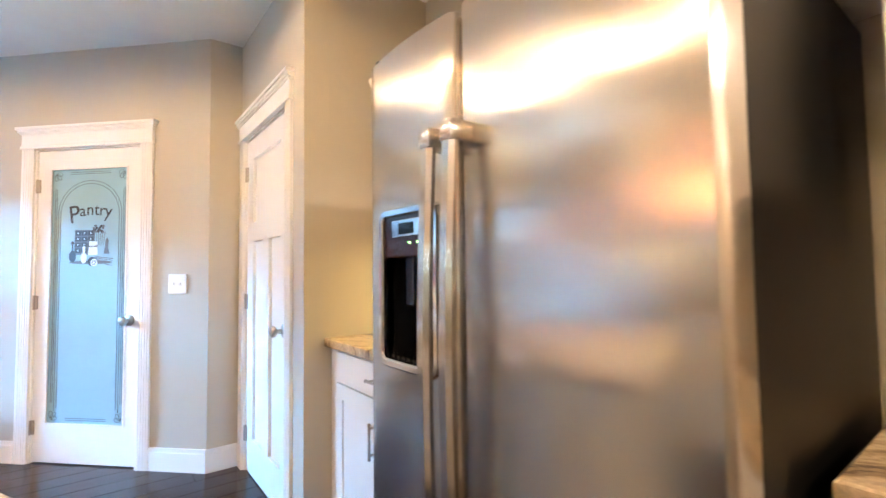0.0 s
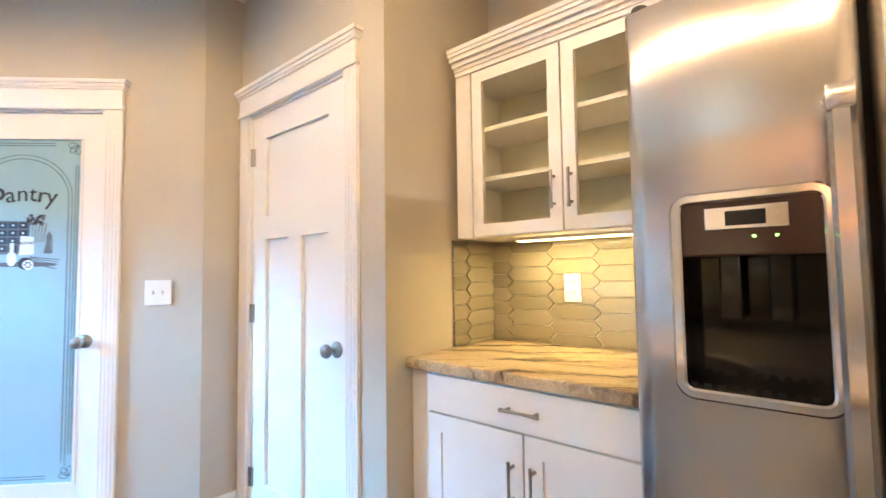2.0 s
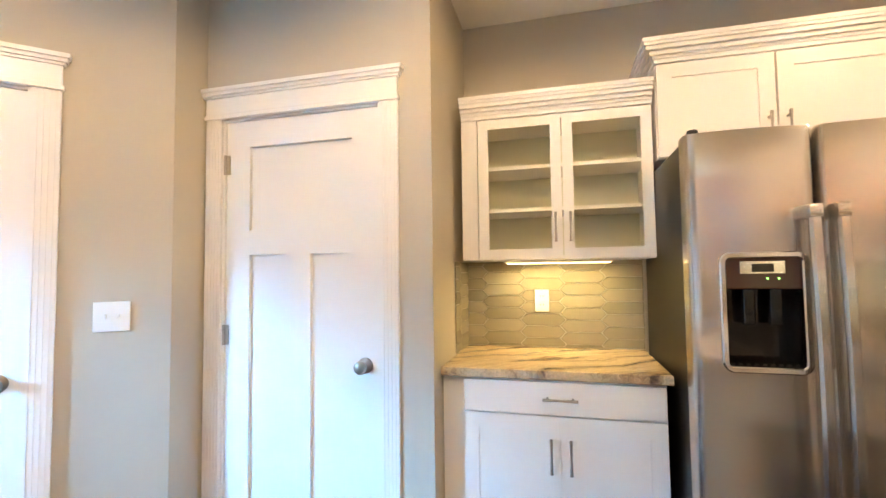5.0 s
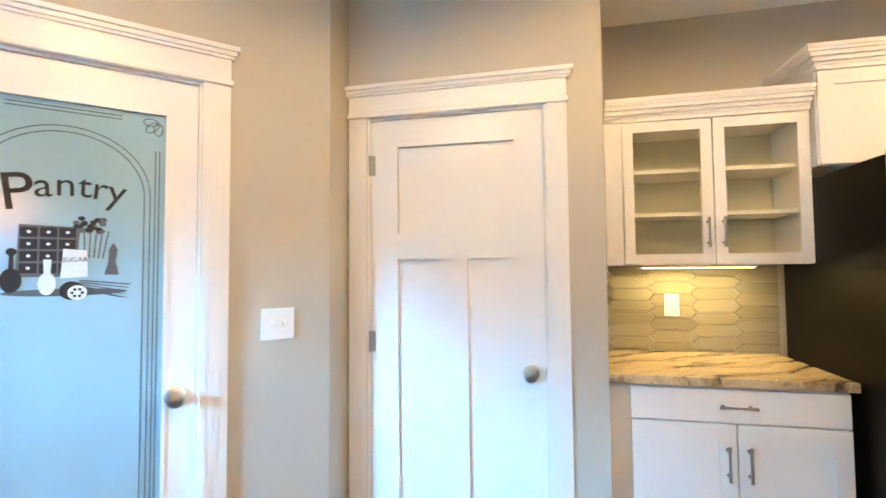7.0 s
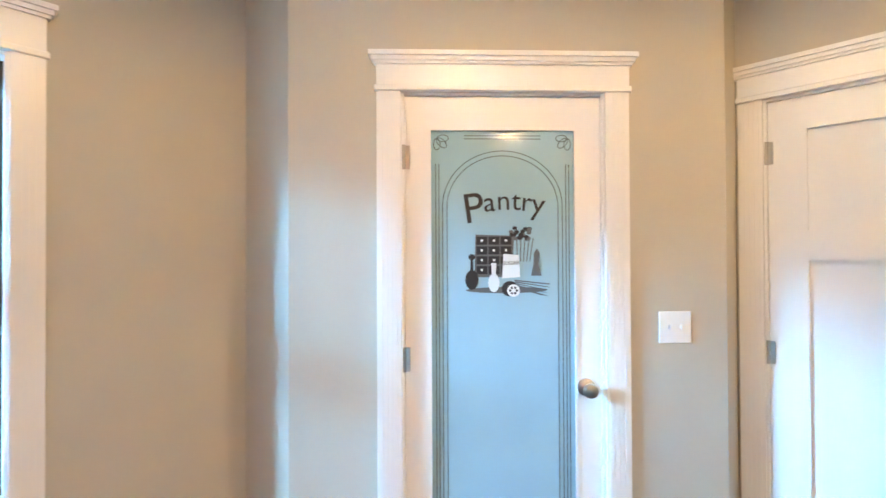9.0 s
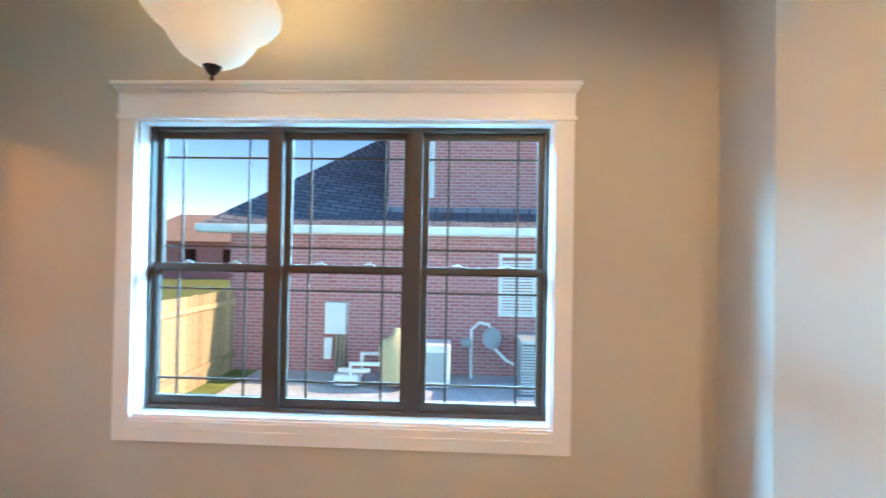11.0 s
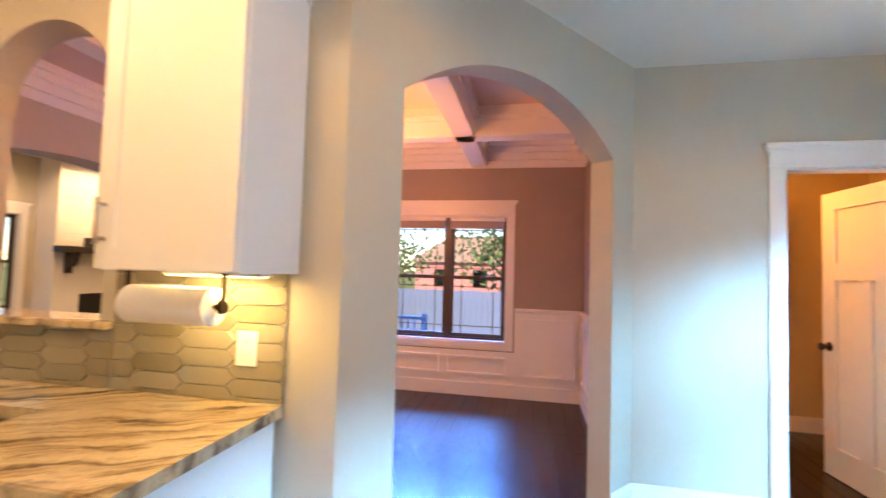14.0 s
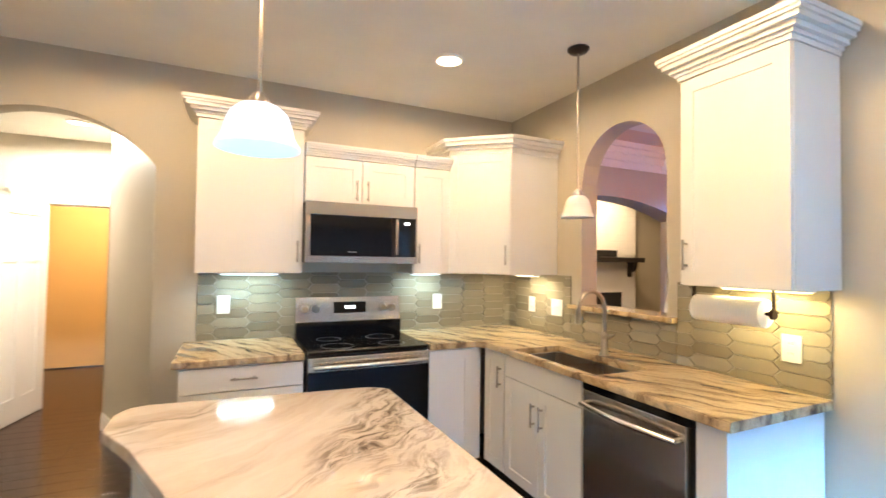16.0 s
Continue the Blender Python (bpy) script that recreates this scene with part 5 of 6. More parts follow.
def plate(m, w, h, label, kind):
    root = thing("wall_outlet" if kind == "outlet" else "light_switch", m, label, "outlet" if kind == "outlet" else "switch")
    part("plate", one(-w / 2, -0.006, -h / 2, w / 2, -0.0003, h / 2, bev=0.0025), PLASTIC, root)
    SLOT = MATTE_BLACK
    if kind == "outlet":
        for z in (-0.022, 0.022):
            f = part("socket", one(-0.017, -0.008, z - 0.014, 0.017, -0.0055, z + 0.014, bev=0.002), PLASTIC, root)
            for x in (-0.007, 0.007):
                part("slot", one(x - 0.0012, -0.0085, z - 0.004, x + 0.0012, -0.0078, z + 0.006), SLOT, f)
    else:
        for k in range(2):
            x = -0.022 + 0.044 * k
            part("toggle", one(x - 0.005, -0.018, -0.008, x + 0.005, -0.0055, 0.010, bev=0.002), PLASTIC, root)
    return root


plate(PANTRY @ pose(1.475, 0, 1.153), 0.125, 0.122, "white double toggle light switch on the pantry wall", "switch")
TE = 0.010
plate(pose(NX - TE, 3.145, 1.16, 0, 0, EAST), 0.075, 0.118, "white duplex outlet on the tiled backsplash", "outlet")
for m in (pose(SX + TE, 2.945, 1.10, 0, 0, WEST), pose(SX + TE, 1.06, 1.125, 0, 0, WEST), pose(0.462, RY + TE, 1.15, 0, 0, SOUTH), pose(-1.107, RY + TE, 1.135, 0, 0, SOUTH)):
    plate(m, 0.08, 0.122, "white duplex outlet on the tiled backsplash", "outlet")
plate(pose(SX + TE, 1.37, 1.125, 0, 0, WEST), 0.125, 0.122, "white double toggle switch on the tiled backsplash", "switch")


def paper_towel():
    root = thing("paper_towel_holder", pose(SX + 0.17, 2.60, 1.255, 0, 0, WEST), "white paper towel roll hung under a cabinet", "paper towel")
    bm = bmesh.new()
    cyl(bm, (0.02, 0, 0), (0.33, 0, 0), 0.062, None, 32)
    part("roll", bm, PAPER, root, "white paper roll", True)
    bm = bmesh.new()
    cyl(bm, (0.0, 0, 0), (0.36, 0, 0), 0.008, None, 12)
    for x in (0.0, 0.36):
        cyl(bm, (x - 0.006, 0, 0), (x + 0.006, 0, 0), 0.024, 0.020, 16)
        bx(bm, x - 0.004, -0.008, 0.0, x + 0.004, 0.008, 0.11)
    part("bracket", bm, BRONZE, root)


paper_towel()

# sill of the pass-through
sb = one(SX - 0.18, 1.52, 1.135, SX + 0.045, 2.38, 1.166, bev=0.006)
solid("window_sill", sb, GRANITE, "honey granite sill in the arched pass-through", "sill", kind="structure")

# ---- pantry glass lettering and etching ----


def glyph(parent, text, size, x, z, rot, mat, y=0.0105):
    cu = bpy.data.curves.new("letters", "FONT")
    cu.body, cu.size, cu.align_x, cu.extrude = text, size, "CENTER", 0.0006
    ob = new("tmp_letters", cu)
    dg = bpy.context.evaluated_depsgraph_get()
    me = bpy.data.meshes.new_from_object(ob.evaluated_get(dg))
    bpy.data.objects.remove(ob)
    me.transform(Matrix.Translation((x, y, z)) @ Matrix.Rotation(radians(90), 4, "X") @ Matrix.Rotation(radians(rot), 4, "Z"))
    me.materials.clear()
    me.materials.append(mat)
    o = new("letter", me)
    o.parent = parent
    return o


def flat(parent, name, pts, mat, y=0.0112, th=0.0006):
    bm = bmesh.new()
    prism(bm, pts, y - th, y)
    return part(name, bm, mat, parent)


def oval(cx, cz, rx, rz, n=18, a0=0.0, a1=360.0):
    return [(cx + rx * math.cos(radians(a0 + (a1 - a0) * k / n)), cz + rz * math.sin(radians(a0 + (a1 - a0) * k / n))) for k in range(n)]


def pantry_art():
    P = pantry_pane
    a, b, z0, z1 = PG
    cx = (a + b) / 2
    sp = (("P", -0.118, -0.004, 8, 0.165), ("a", -0.062, 0.010, 4, 0.112), ("n", -0.008, 0.016, 1, 0.112), ("t", 0.040, 0.015, -2, 0.112), ("r", 0.078, 0.010, -5, 0.112), ("y", 0.122, 0.000, -8, 0.120))
    for ch, dx, dz, rot, size in sp:
        glyph(P, ch, size, cx + dx + 0.012, 1.585 + dz - (0.028 if ch == "P" else 0), rot, INK)
    # still life print
    cx += 0.014
    flat(P, "print_chest", [(cx - 0.125, 1.34), (cx + 0.02, 1.34), (cx + 0.03, 1.50), (cx - 0.12, 1.505)], INKGREY, 0.0114)
    for r in range(4):
        for c in range(3):
            x = cx - 0.117 + 0.047 * c
            z = 1.352 + 0.038 * r
            flat(P, "print_drawer", [(x, z), (x + 0.042, z), (x + 0.042, z + 0.031), (x, z + 0.031)], INK, 0.0106, 0.0004)
            flat(P, "print_knob", oval(x + 0.021, z + 0.016, 0.005, 0.005, 8), INKWHITE, 0.0101, 0.0003)
    rng = random.Random(4)
    for k in range(26):
        x, z = cx + 0.055 + rng.uniform(-0.04, 0.04), 1.505 + rng.uniform(-0.02, 0.028)
        flat(P, "print_flower", oval(x, z, 0.010, 0.008, 7), INK if k % 3 else INKGREY, 0.0104 + 0.00002 * k, 0.0003)
    for k in range(5):
        x = cx + 0.04 + 0.012 * k
        flat(P, "print_stalk", [(x, 1.40), (x + 0.004, 1.40), (x + 0.002 + 0.004 * k, 1.49), (x - 0.002 + 0.004 * k, 1.49)], INKGREY, 0.0109, 0.0004)
    flat(P, "print_bag", [(cx - 0.018, 1.335), (cx + 0.052, 1.34), (cx + 0.048, 1.425), (cx - 0.012, 1.43)], INKWHITE, 0.0098, 0.0004)
    glyph(P, "SUGAR", 0.021, cx + 0.018, 1.388, 2, INK, 0.0090)
    flat(P, "print_bottle", oval(cx - 0.135, 1.33, 0.026, 0.038, 16), INK, 0.0100, 0.0004)
    flat(P, "print_bottle_neck", [(cx - 0.141, 1.36), (cx - 0.129, 1.36), (cx - 0.130, 1.41), (cx - 0.140, 1.41)], INK, 0.0099, 0.0004)
    flat(P, "print_stopper", oval(cx - 0.135, 1.418, 0.013, 0.012, 12), INK, 0.0099, 0.0004)
    flat(P, "print_jug", oval(cx - 0.05, 1.318, 0.022, 0.036, 16), INKWHITE, 0.0095, 0.0004)
    flat(P, "print_jug_neck", [(cx - 0.058, 1.345), (cx - 0.042, 1.345), (cx - 0.04, 1.395), (cx - 0.06, 1.395)], INKWHITE, 0.0095, 0.0004)
    flat(P, "print_fruit", oval(cx + 0.012, 1.295, 0.032, 0.030, 18), INK, 0.0097, 0.0004)
    flat(P, "print_fruit_face", oval(cx + 0.026, 1.288, 0.025, 0.024, 18), INKWHITE, 0.0092, 0.0003)
    for k in range(6):
        ang = 60 * k
        flat(P, "print_segment", oval(cx + 0.026 + 0.013 * math.cos(radians(ang)), 1.288 + 0.012 * math.sin(radians(ang)), 0.005, 0.005, 6), INK, 0.0088, 0.0003)
    flat(P, "print_mill", [(cx + 0.095, 1.345), (cx + 0.135, 1.345), (cx + 0.125, 1.39), (cx + 0.130, 1.43), (cx + 0.118, 1.452), (cx + 0.106, 1.43), (cx + 0.105, 1.39)], INKGREY, 0.0104, 0.0004)
    for k in range(5):
        z = 1.33 - 0.006 * k
        flat(P, "print_asparagus", [(cx + 0.03, z), (cx + 0.17 - 0.01 * k, z - 0.016 - 0.005 * k), (cx + 0.165, z - 0.02 - 0.005 * k), (cx + 0.03, z - 0.005)], INKGREY, 0.0100 + 0.0001 * k, 0.0003)
    flat(P, "print_table", oval(cx, 1.29, 0.16, 0.012, 20), INKGREY, 0.0116, 0.0003)
    # etched border
    cx -= 0.014
    w = 0.0035
    for off in (0.056, 0.073):
        x0, x1 = a + off, b - off
        rad = (x1 - x0) / 2
        zc = 1.615 + (0.056 - off) * 0.2
        bm = bmesh.new()
        for x in (x0, x1):
            bx(bm, x - w / 2, 0.0108, z0 + 0.10 + (off - 0.07), x + w / 2, 0.0118, zc)
        pts = [(cx + rad * math.cos(radians(180 - 180 * k / 30)), zc + rad * 0.92 * math.sin(radians(180 * k / 30))) for k in range(31)]
        for (xa, za), (xb, zb) in zip(pts, pts[1:]):
            d = Vector((xb - xa, zb - za)).normalized() * w / 2
            prism(bm, [(xa - d.y, za + d.x), (xb - d.y, zb + d.x), (xb + d.y, zb - d.x), (xa + d.y, za - d.x)], 0.0108, 0.0118)
        part("etched_arch", bm, ETCH, P)
    for off in (0.030, 0.042):
        bm = bmesh.new()
        for x in (a + off, b - off):
            bx(bm, x - w / 2, 0.0108, z0 + 0.14, x + w / 2, 0.0118, z1 - 0.14)
        for z in (z0 + off, z1 - off):
            bx(bm, a + 0.14, 0.0108, z - w / 2, b - 0.14, 0.0118, z + w / 2)
        part("etched_border", bm, ETCH, P)
    for sx, x in ((1, a + 0.07), (-1, b - 0.07)):
        for sz, z in ((1, z0 + 0.075), (-1, z1 - 0.075)):
            for rot, rl in ((0, 0.045), (45, 0.05), (90, 0.045)):
                dx, dz = math.cos(radians(rot)) * sx, math.sin(radians(rot)) * sz
                pts = []
                for k in range(14):
                    t2 = 2 * math.pi * k / 14
                    u, v = rl * 0.5 * (1 + math.cos(t2)), 0.013 * math.sin(t2)
                    pts.append((x - 0.035 * sx + u * dx - v * dz, z - 0.035 * sz + u * dz + v * dx))
                bm = bmesh.new()
                for (xa, za), (xb, zb) in zip(pts, pts[1:] + pts[:1]):
                    d = Vector((xb - xa, zb - za)).normalized() * w / 2
                    prism(bm, [(xa - d.y, za + d.x), (xb - d.y, zb + d.x), (xb + d.y, zb - d.x), (xa + d.y, za - d.x)], 0.0108, 0.0118)
                part("etched_leaf", bm, ETCH, P)


pantry_art()

# ---- outside the nook window ----


def brick_mat():
    m, n, l, b = shader("red_brick", (0.35, 0.14, 0.12), 0.85)
    mp = coords(n, l, (1, 1, 1), (90, 0, 0))
    t = n.new("ShaderNodeTexBrick")
    t.inputs["Color1"].default_value = (0.46, 0.13, 0.14, 1)
    t.inputs["Color2"].default_value = (0.52, 0.18, 0.18, 1)
    t.inputs["Mortar"].default_value = (0.55, 0.36, 0.36, 1)
    t.inputs["Scale"].default_value = 1.0
    t.inputs["Mortar Size"].default_value = 0.008
    t.inputs["Brick Width"].default_value = 0.20
    t.inputs["Row Height"].default_value = 0.064
    l.new(mp.outputs[0], t.inputs["Vector"])
    l.new(t.outputs[0], b.inputs["Base Color"])
    bump(n, l, b, t.outputs[1], -0.4, 0.01)
    return m


def shingle_mat():
    m, n, l, b = shader("grey_shingles", (0.10, 0.11, 0.14), 0.9)
    mp = coords(n, l, (1, 1, 1))
    t = n.new("ShaderNodeTexBrick")
    t.inputs["Color1"].default_value = (0.12, 0.13, 0.17, 1)
    t.inputs["Color2"].default_value = (0.20, 0.21, 0.26, 1)
    t.inputs["Mortar"].default_value = (0.03, 0.03, 0.045, 1)
    t.inputs["Scale"].default_value = 1.0
    t.inputs["Mortar Size"].default_value = 0.012
    t.inputs["Brick Width"].default_value = 0.30
    t.inputs["Row Height"].default_value = 0.13
    l.new(mp.outputs[0], t.inputs["Vector"])
    l.new(t.outputs[0], b.inputs["Base Color"])
    return m


BRICK, SHINGLE = brick_mat(), shingle_mat()
SHUTTER = painted("shutter_white", (0.72, 0.74, 0.74), 0.5, 40, 0.05)


def neighbour_house():
    root = thing("neighbour_house", pose(0, 12.2, 0), "red brick neighbouring house with grey shingle roof and white gutter", "house")
    part("wall", one(-5.2, 0.0, -0.72, 6.0, 6.0, 1.80), BRICK, root, "red brick lower wall")
    part("wall", one(-2.45, 0.75, 1.8, 6.0, 6.0, 6.2), BRICK, root, "red brick upper gable wall")
    bm = bmesh.new()
    ex0, ey0, ez = -5.6, -0.35, 1.92
    vs = [bm.verts.new(c) for c in ((ex0, ey0, ez), (6.4, ey0, ez), (6.4, 0.76, 2.28), (-2.4, 0.76, 2.28), (-2.4, 4.6, 4.75), (-2.9, 4.2, 4.75), (ex0, 6.4, ez))]
    f = [bm.faces.new((vs[0], vs[1], vs[2], vs[3])), bm.faces.new((vs[0], vs[3], vs[4], vs[5])), bm.faces.new((vs[0], vs[5], vs[6]))]
    r = bmesh.ops.extrude_face_region(bm, geom=f)
    for v in r["geom"]:
        if isinstance(v, bmesh.types.BMVert):
            v.co.z -= 0.06
    roof = part("roof", bm, SHINGLE, root, "grey shingle hip roof")
    part("gutter", one(ex0 - 0.02, ey0 - 0.10, 1.785, 6.4, ey0, 1.915, bev=0.015), SHUTTER, root, "white gutter")
    part("soffit", one(ex0, ey0, 1.77, 6.4, 0.0, 1.80), SHUTTER, root)
    part("flashing", one(-2.45, 0.70, 2.26, 6.0, 0.749, 2.36), SHINGLE, root)
    for wx0, wx1, wz0, wz1, wy in ((-2.15, -1.55, 2.55, 3.75, 0.75), (-0.33, 0.33, 0.37, 1.48, 0.0)):
        bm = bmesh.new()
        ring(bm, wx0, wx1, wz0, wz1, 0.06, wy - 0.05, wy - 0.001)
        win = part("window", bm, SHUTTER, root, "white louvred window shutter")
        n = int((wz1 - wz0 - 0.12) / 0.055)
        me = mesh_of("slat", one(wx0 + 0.06, wy - 0.035, 0, wx1 - 0.06, wy - 0.012, 0.036), SHUTTER)
        for k in range(n):
            piece("slat", me, win, (0, 0, wz0 + 0.07 + 0.055 * k))
    part("meter_box", one(-3.40, -0.14, 0.0, -3.02, -0.001, 0.56, bev=0.01), SHUTTER, root, "pale electrical panel box")
    part("small_box", one(-3.42, -0.10, -0.45, -3.28, -0.001, -0.08, bev=0.01), SHUTTER, root)
    bm = bmesh.new()
    for x in (-3.2, -3.12, -3.05):
        cyl(bm, (x, -0.06, -0.7), (x, -0.06, 0.01), 0.03, None, 10)
    part("conduit", bm, NICKEL, root)


neighbour_house()
GREYM = painted("condenser_grey", (0.33, 0.36, 0.38), 0.5, 40, 0.05)


def condenser():
    root = thing("air_conditioner", pose(0.28, 11.3, -0.70), "grey louvred outdoor air conditioner condenser", "air conditioner")
    part("base", one(-0.42, -0.42, 0, 0.42, 0.42, 0.06), GREYM, root)
    part("core", one(-0.33, -0.33, 0.06, 0.33, 0.33, 0.82), MATTE_BLACK, root)
    ring_z = one(-0.36, -0.36, 0, 0.36, 0.36, 0.028)
    mesh = mesh_of("louvre", ring_z, GREYM)
    for k in range(17):
        piece("louvre", mesh, root, (0, 0, 0.08 + 0.043 * k))
    part("top", one(-0.38, -0.38, 0.82, 0.38, 0.38, 0.88, bev=0.02), GREYM, root)


condenser()


def gas_meter():
    root = thing("gas_meter", pose(-0.55, 11.95, -0.70), "grey gas meter with bent pipes", "gas meter")
    bm = bmesh.new()
    bmesh.ops.create_uvsphere(bm, u_segments=16, v_segments=10, radius=0.16, matrix=Matrix.Translation((0.1, 0, 0.72)) @ Matrix.Diagonal((1, 0.7, 1.2, 1)))
    part("meter", bm, GREYM, root, smooth=True)
    bm = bmesh.new()
    tube(bm, [(-0.25, 0.05, 0.0), (-0.25, 0.05, 0.85), (-0.12, 0.05, 0.98), (0.05, 0.02, 0.95), (0.08, 0, 0.85)], 0.028, 10)
    tube(bm, [(0.15, 0, 0.55), (0.35, 0, 0.35), (0.6, 0.05, 0.22)], 0.028, 10)
    part("pipe", bm, SHUTTER, root, smooth=True)
    bm = bmesh.new()
    cyl(bm, (-0.42, 0.05, 0.62), (-0.25, 0.05, 0.62), 0.09, 0.07, 16)
    part("regulator", bm, GREYM, root)


gas_meter()


def pool_pump():
    root = thing("pool_pump", pose(-2.35, 11.3, -0.70), "tan filter tank with white plumbing on a pad", "pump")
    TANK = painted("tank_tan", (0.50, 0.38, 0.22), 0.5, 40, 0.05)
    bm = bmesh.new()
    lathe(bm, [(0, 0.0), (0.26, 0.02), (0.28, 0.3), (0.28, 0.55), (0.22, 0.68), (0.08, 0.76), (0.05, 0.86), (0, 0.86)], (0.35, 0, 0.1), 24)
    part("tank", bm, TANK, root, smooth=True)
    bm = bmesh.new()
    tube(bm, [(-0.5, 0, 0.2), (-0.2, 0, 0.2), (-0.2, 0, 0.55), (0.1, 0, 0.55)], 0.035, 10)
    tube(bm, [(-0.35, -0.15, 0.1), (-0.35, -0.15, 0.42), (0.15, -0.15, 0.42)], 0.035, 10)
    tube(bm, [(-0.55, -0.1, 0.3), (-0.05, -0.1, 0.3)], 0.04, 10)
    part("pipe", bm, SHUTTER, root, smooth=True)
    part("motor", one(-0.62, -0.16, 0.06, -0.22, 0.12, 0.24, bev=0.04), SHUTTER, root)
    root2 = thing("heater_box", pose(-1.40, 11.5, -0.70), "pale square outdoor heater box", "heater")
    part("cabinet", one(-0.25, -0.25, 0.05, 0.25, 0.25, 0.72, bev=0.02), SHUTTER, root2)
    part("grille", one(-0.19, -0.262, 0.14, 0.19, -0.2505, 0.6), GREYM, root2)
    PADM = painted("gravel_bed", (0.42, 0.42, 0.44), 0.95, 60, 0.9, 0.25, 30)
    pb = bmesh.new()
    slab(pb, [(-4.6, 10.2), (-2.0, 10.55), (0.2, 10.5), (2.4, 10.9), (2.4, 12.2), (-4.6, 12.2)], -0.72, -0.685)
    solid("gravel_bed", pb, PADM, "pale grey gravel bed along the house wall", "gravel", kind="stuff")
    st = bmesh.new()
    slab(st, [(-6.0, 8.6), (4.0, 9.0), (4.0, 10.4), (-6.0, 10.1)], -0.71, -0.690)
    solid("dry_grass", st, painted("straw_grass", (0.50, 0.42, 0.24), 0.95, 90, 0.8, 0.2, 8), "straw-coloured dry grass strip", "grass", kind="stuff")


pool_pump()


def board_fence(m, n, w, h, label, mat, group):
    root = thing("fence", m, label, "fence", group)
    rng = random.Random(7)
    meshes = [mesh_of("board", one(0.004, -0.01, 0, w - 0.004, 0.012, h + d, bev=0.003), mat) for d in (0, 0.008, -0.006)]
    for k in range(n):
        piece("board", meshes[rng.randrange(3)], root, (k * w, 0, 0))
    for z in (0.25, h - 0.25):
        part("rail", one(0, 0.012, z, n * w, 0.05, z + 0.08), mat, root)
    return root


board_fence(pose(-5.1, 12.15, -0.70, 0, 0, -90), 30, 0.14, 1.45, "sunlit pale cedar board fence", FENCEWOOD, "side fence")
# blue shade on the fence and deck rail is put into this base colour
VINYL_SHADED = painted("fence_shade_blue", (0.13, 0.20, 0.36), 0.45, 40, 0.03)
board_fence(pose(-13.0, -4.0, -0.70, 0, 0, 90), 84, 0.16, 1.55, "board fence along the back garden, its blue shade put in the colour", VINYL_SHADED, "garden fence")

# deck rail outside the dining window
rail = thing("deck_railing", pose(-8.2, 0.4, -0.70, 0, 0, 90), "deck railing with thin balusters in the fence's blue shade colour", "railing")
part("top_rail", one(0, -0.04, 1.22, 1.7, 0.04, 1.27, bev=0.005), VINYL_SHADED, rail)
part("bottom_rail", one(0, -0.03, 0.35, 1.7, 0.03, 0.40), VINYL_SHADED, rail)
for x in (0.0, 1.62):
    part("post", one(x, -0.045, 0, x + 0.09, 0.045, 1.32), VINYL_SHADED, rail)
bme = mesh_of("baluster", one(0, -0.016, 0.40, 0.032, 0.016, 1.22), VINYL_SHADED)
for k in range(12):
    piece("baluster", bme, rail, (0.15 + 0.12 * k, 0, 0))


def leaf_mat(name, a, b):
    m, n, l, bs = shader(name, a, 0.7)
    g = n.new("ShaderNodeNewGeometry")
    r = ramp(n, l, g.outputs["Random Per Island"], [(0.0, a), (1.0, b)])
    l.new(r.outputs[0], bs.inputs["Base Color"])
    return m


GREEN = leaf_mat("green_leaves", (0.045, 0.085, 0.03), (0.12, 0.17, 0.05))
GOLD = leaf_mat("yellow_autumn_leaves", (0.42, 0.26, 0.03), (0.60, 0.42, 0.06))
BARK = wood("bark", (0.05, 0.035, 0.025), (0.14, 0.10, 0.07), 0.9, 0.2, "Y")


def tree(x, y, h, r, mat, label, seed, n=1500):
    rng = random.Random(seed)
    root = thing("tree", pose(x, y, -0.70), label, "tree", "garden trees")
    bm = bmesh.new()
    cyl(bm, (0, 0, 0), (0.05, 0.03, h * 0.55), 0.16, 0.09, 10)
    part("trunk", bm, BARK, root)
    tips = []
    for k in range(9):
        a = 2 * math.pi * k / 9 + rng.uniform(-0.3, 0.3)
        z0 = h * rng.uniform(0.25, 0.5)
        q = (r * 0.75 * math.cos(a) * rng.uniform(0.5, 1), r * 0.75 * math.sin(a) * rng.uniform(0.5, 1), h * rng.uniform(0.5, 0.92))
        bm = bmesh.new()
        cyl(bm, (0.03, 0.02, z0), q, 0.06, 0.02, 7)
        part("limb", bm, BARK, root)
        tips.append(Vector(q))
    verts, faces = [], []
    for k in range(n):
        c = rng.choice(tips)
        d = Vector((rng.gauss(0, 1), rng.gauss(0, 1), rng.gauss(0, 0.8)))
        p = c + d * r * 0.27
        u = Vector((rng.gauss(0, 1), rng.gauss(0, 1), rng.gauss(0, 1))).normalized()
        v = u.cross(Vector((rng.gauss(0, 1), rng.gauss(0, 1), rng.gauss(0, 1)))).normalized()
        s = rng.uniform(0.07, 0.15)
        i = len(verts)
        verts += [p - u * s, p + v * s * 0.55, p + u * s, p - v * s * 0.55]
        faces.append((i, i + 1, i + 2, i + 3))
    me = bpy.data.meshes.new("crown")
    me.from_pydata(verts, [], faces)
    me.materials.append(mat)
    cr = new("crown", me)
    cr.parent = root
    return root


tree(-15.0, 5.6, 4.2, 2.4, GREEN, "leafy green tree behind the garden fence", 1)
tree(-16.5, 3.6, 3.4, 2.2, GREEN, "leafy green tree behind the garden fence", 2)
tree(-18.0, 6.9, 6.2, 2.6, GOLD, "yellow autumn tree behind the garden fence", 3)
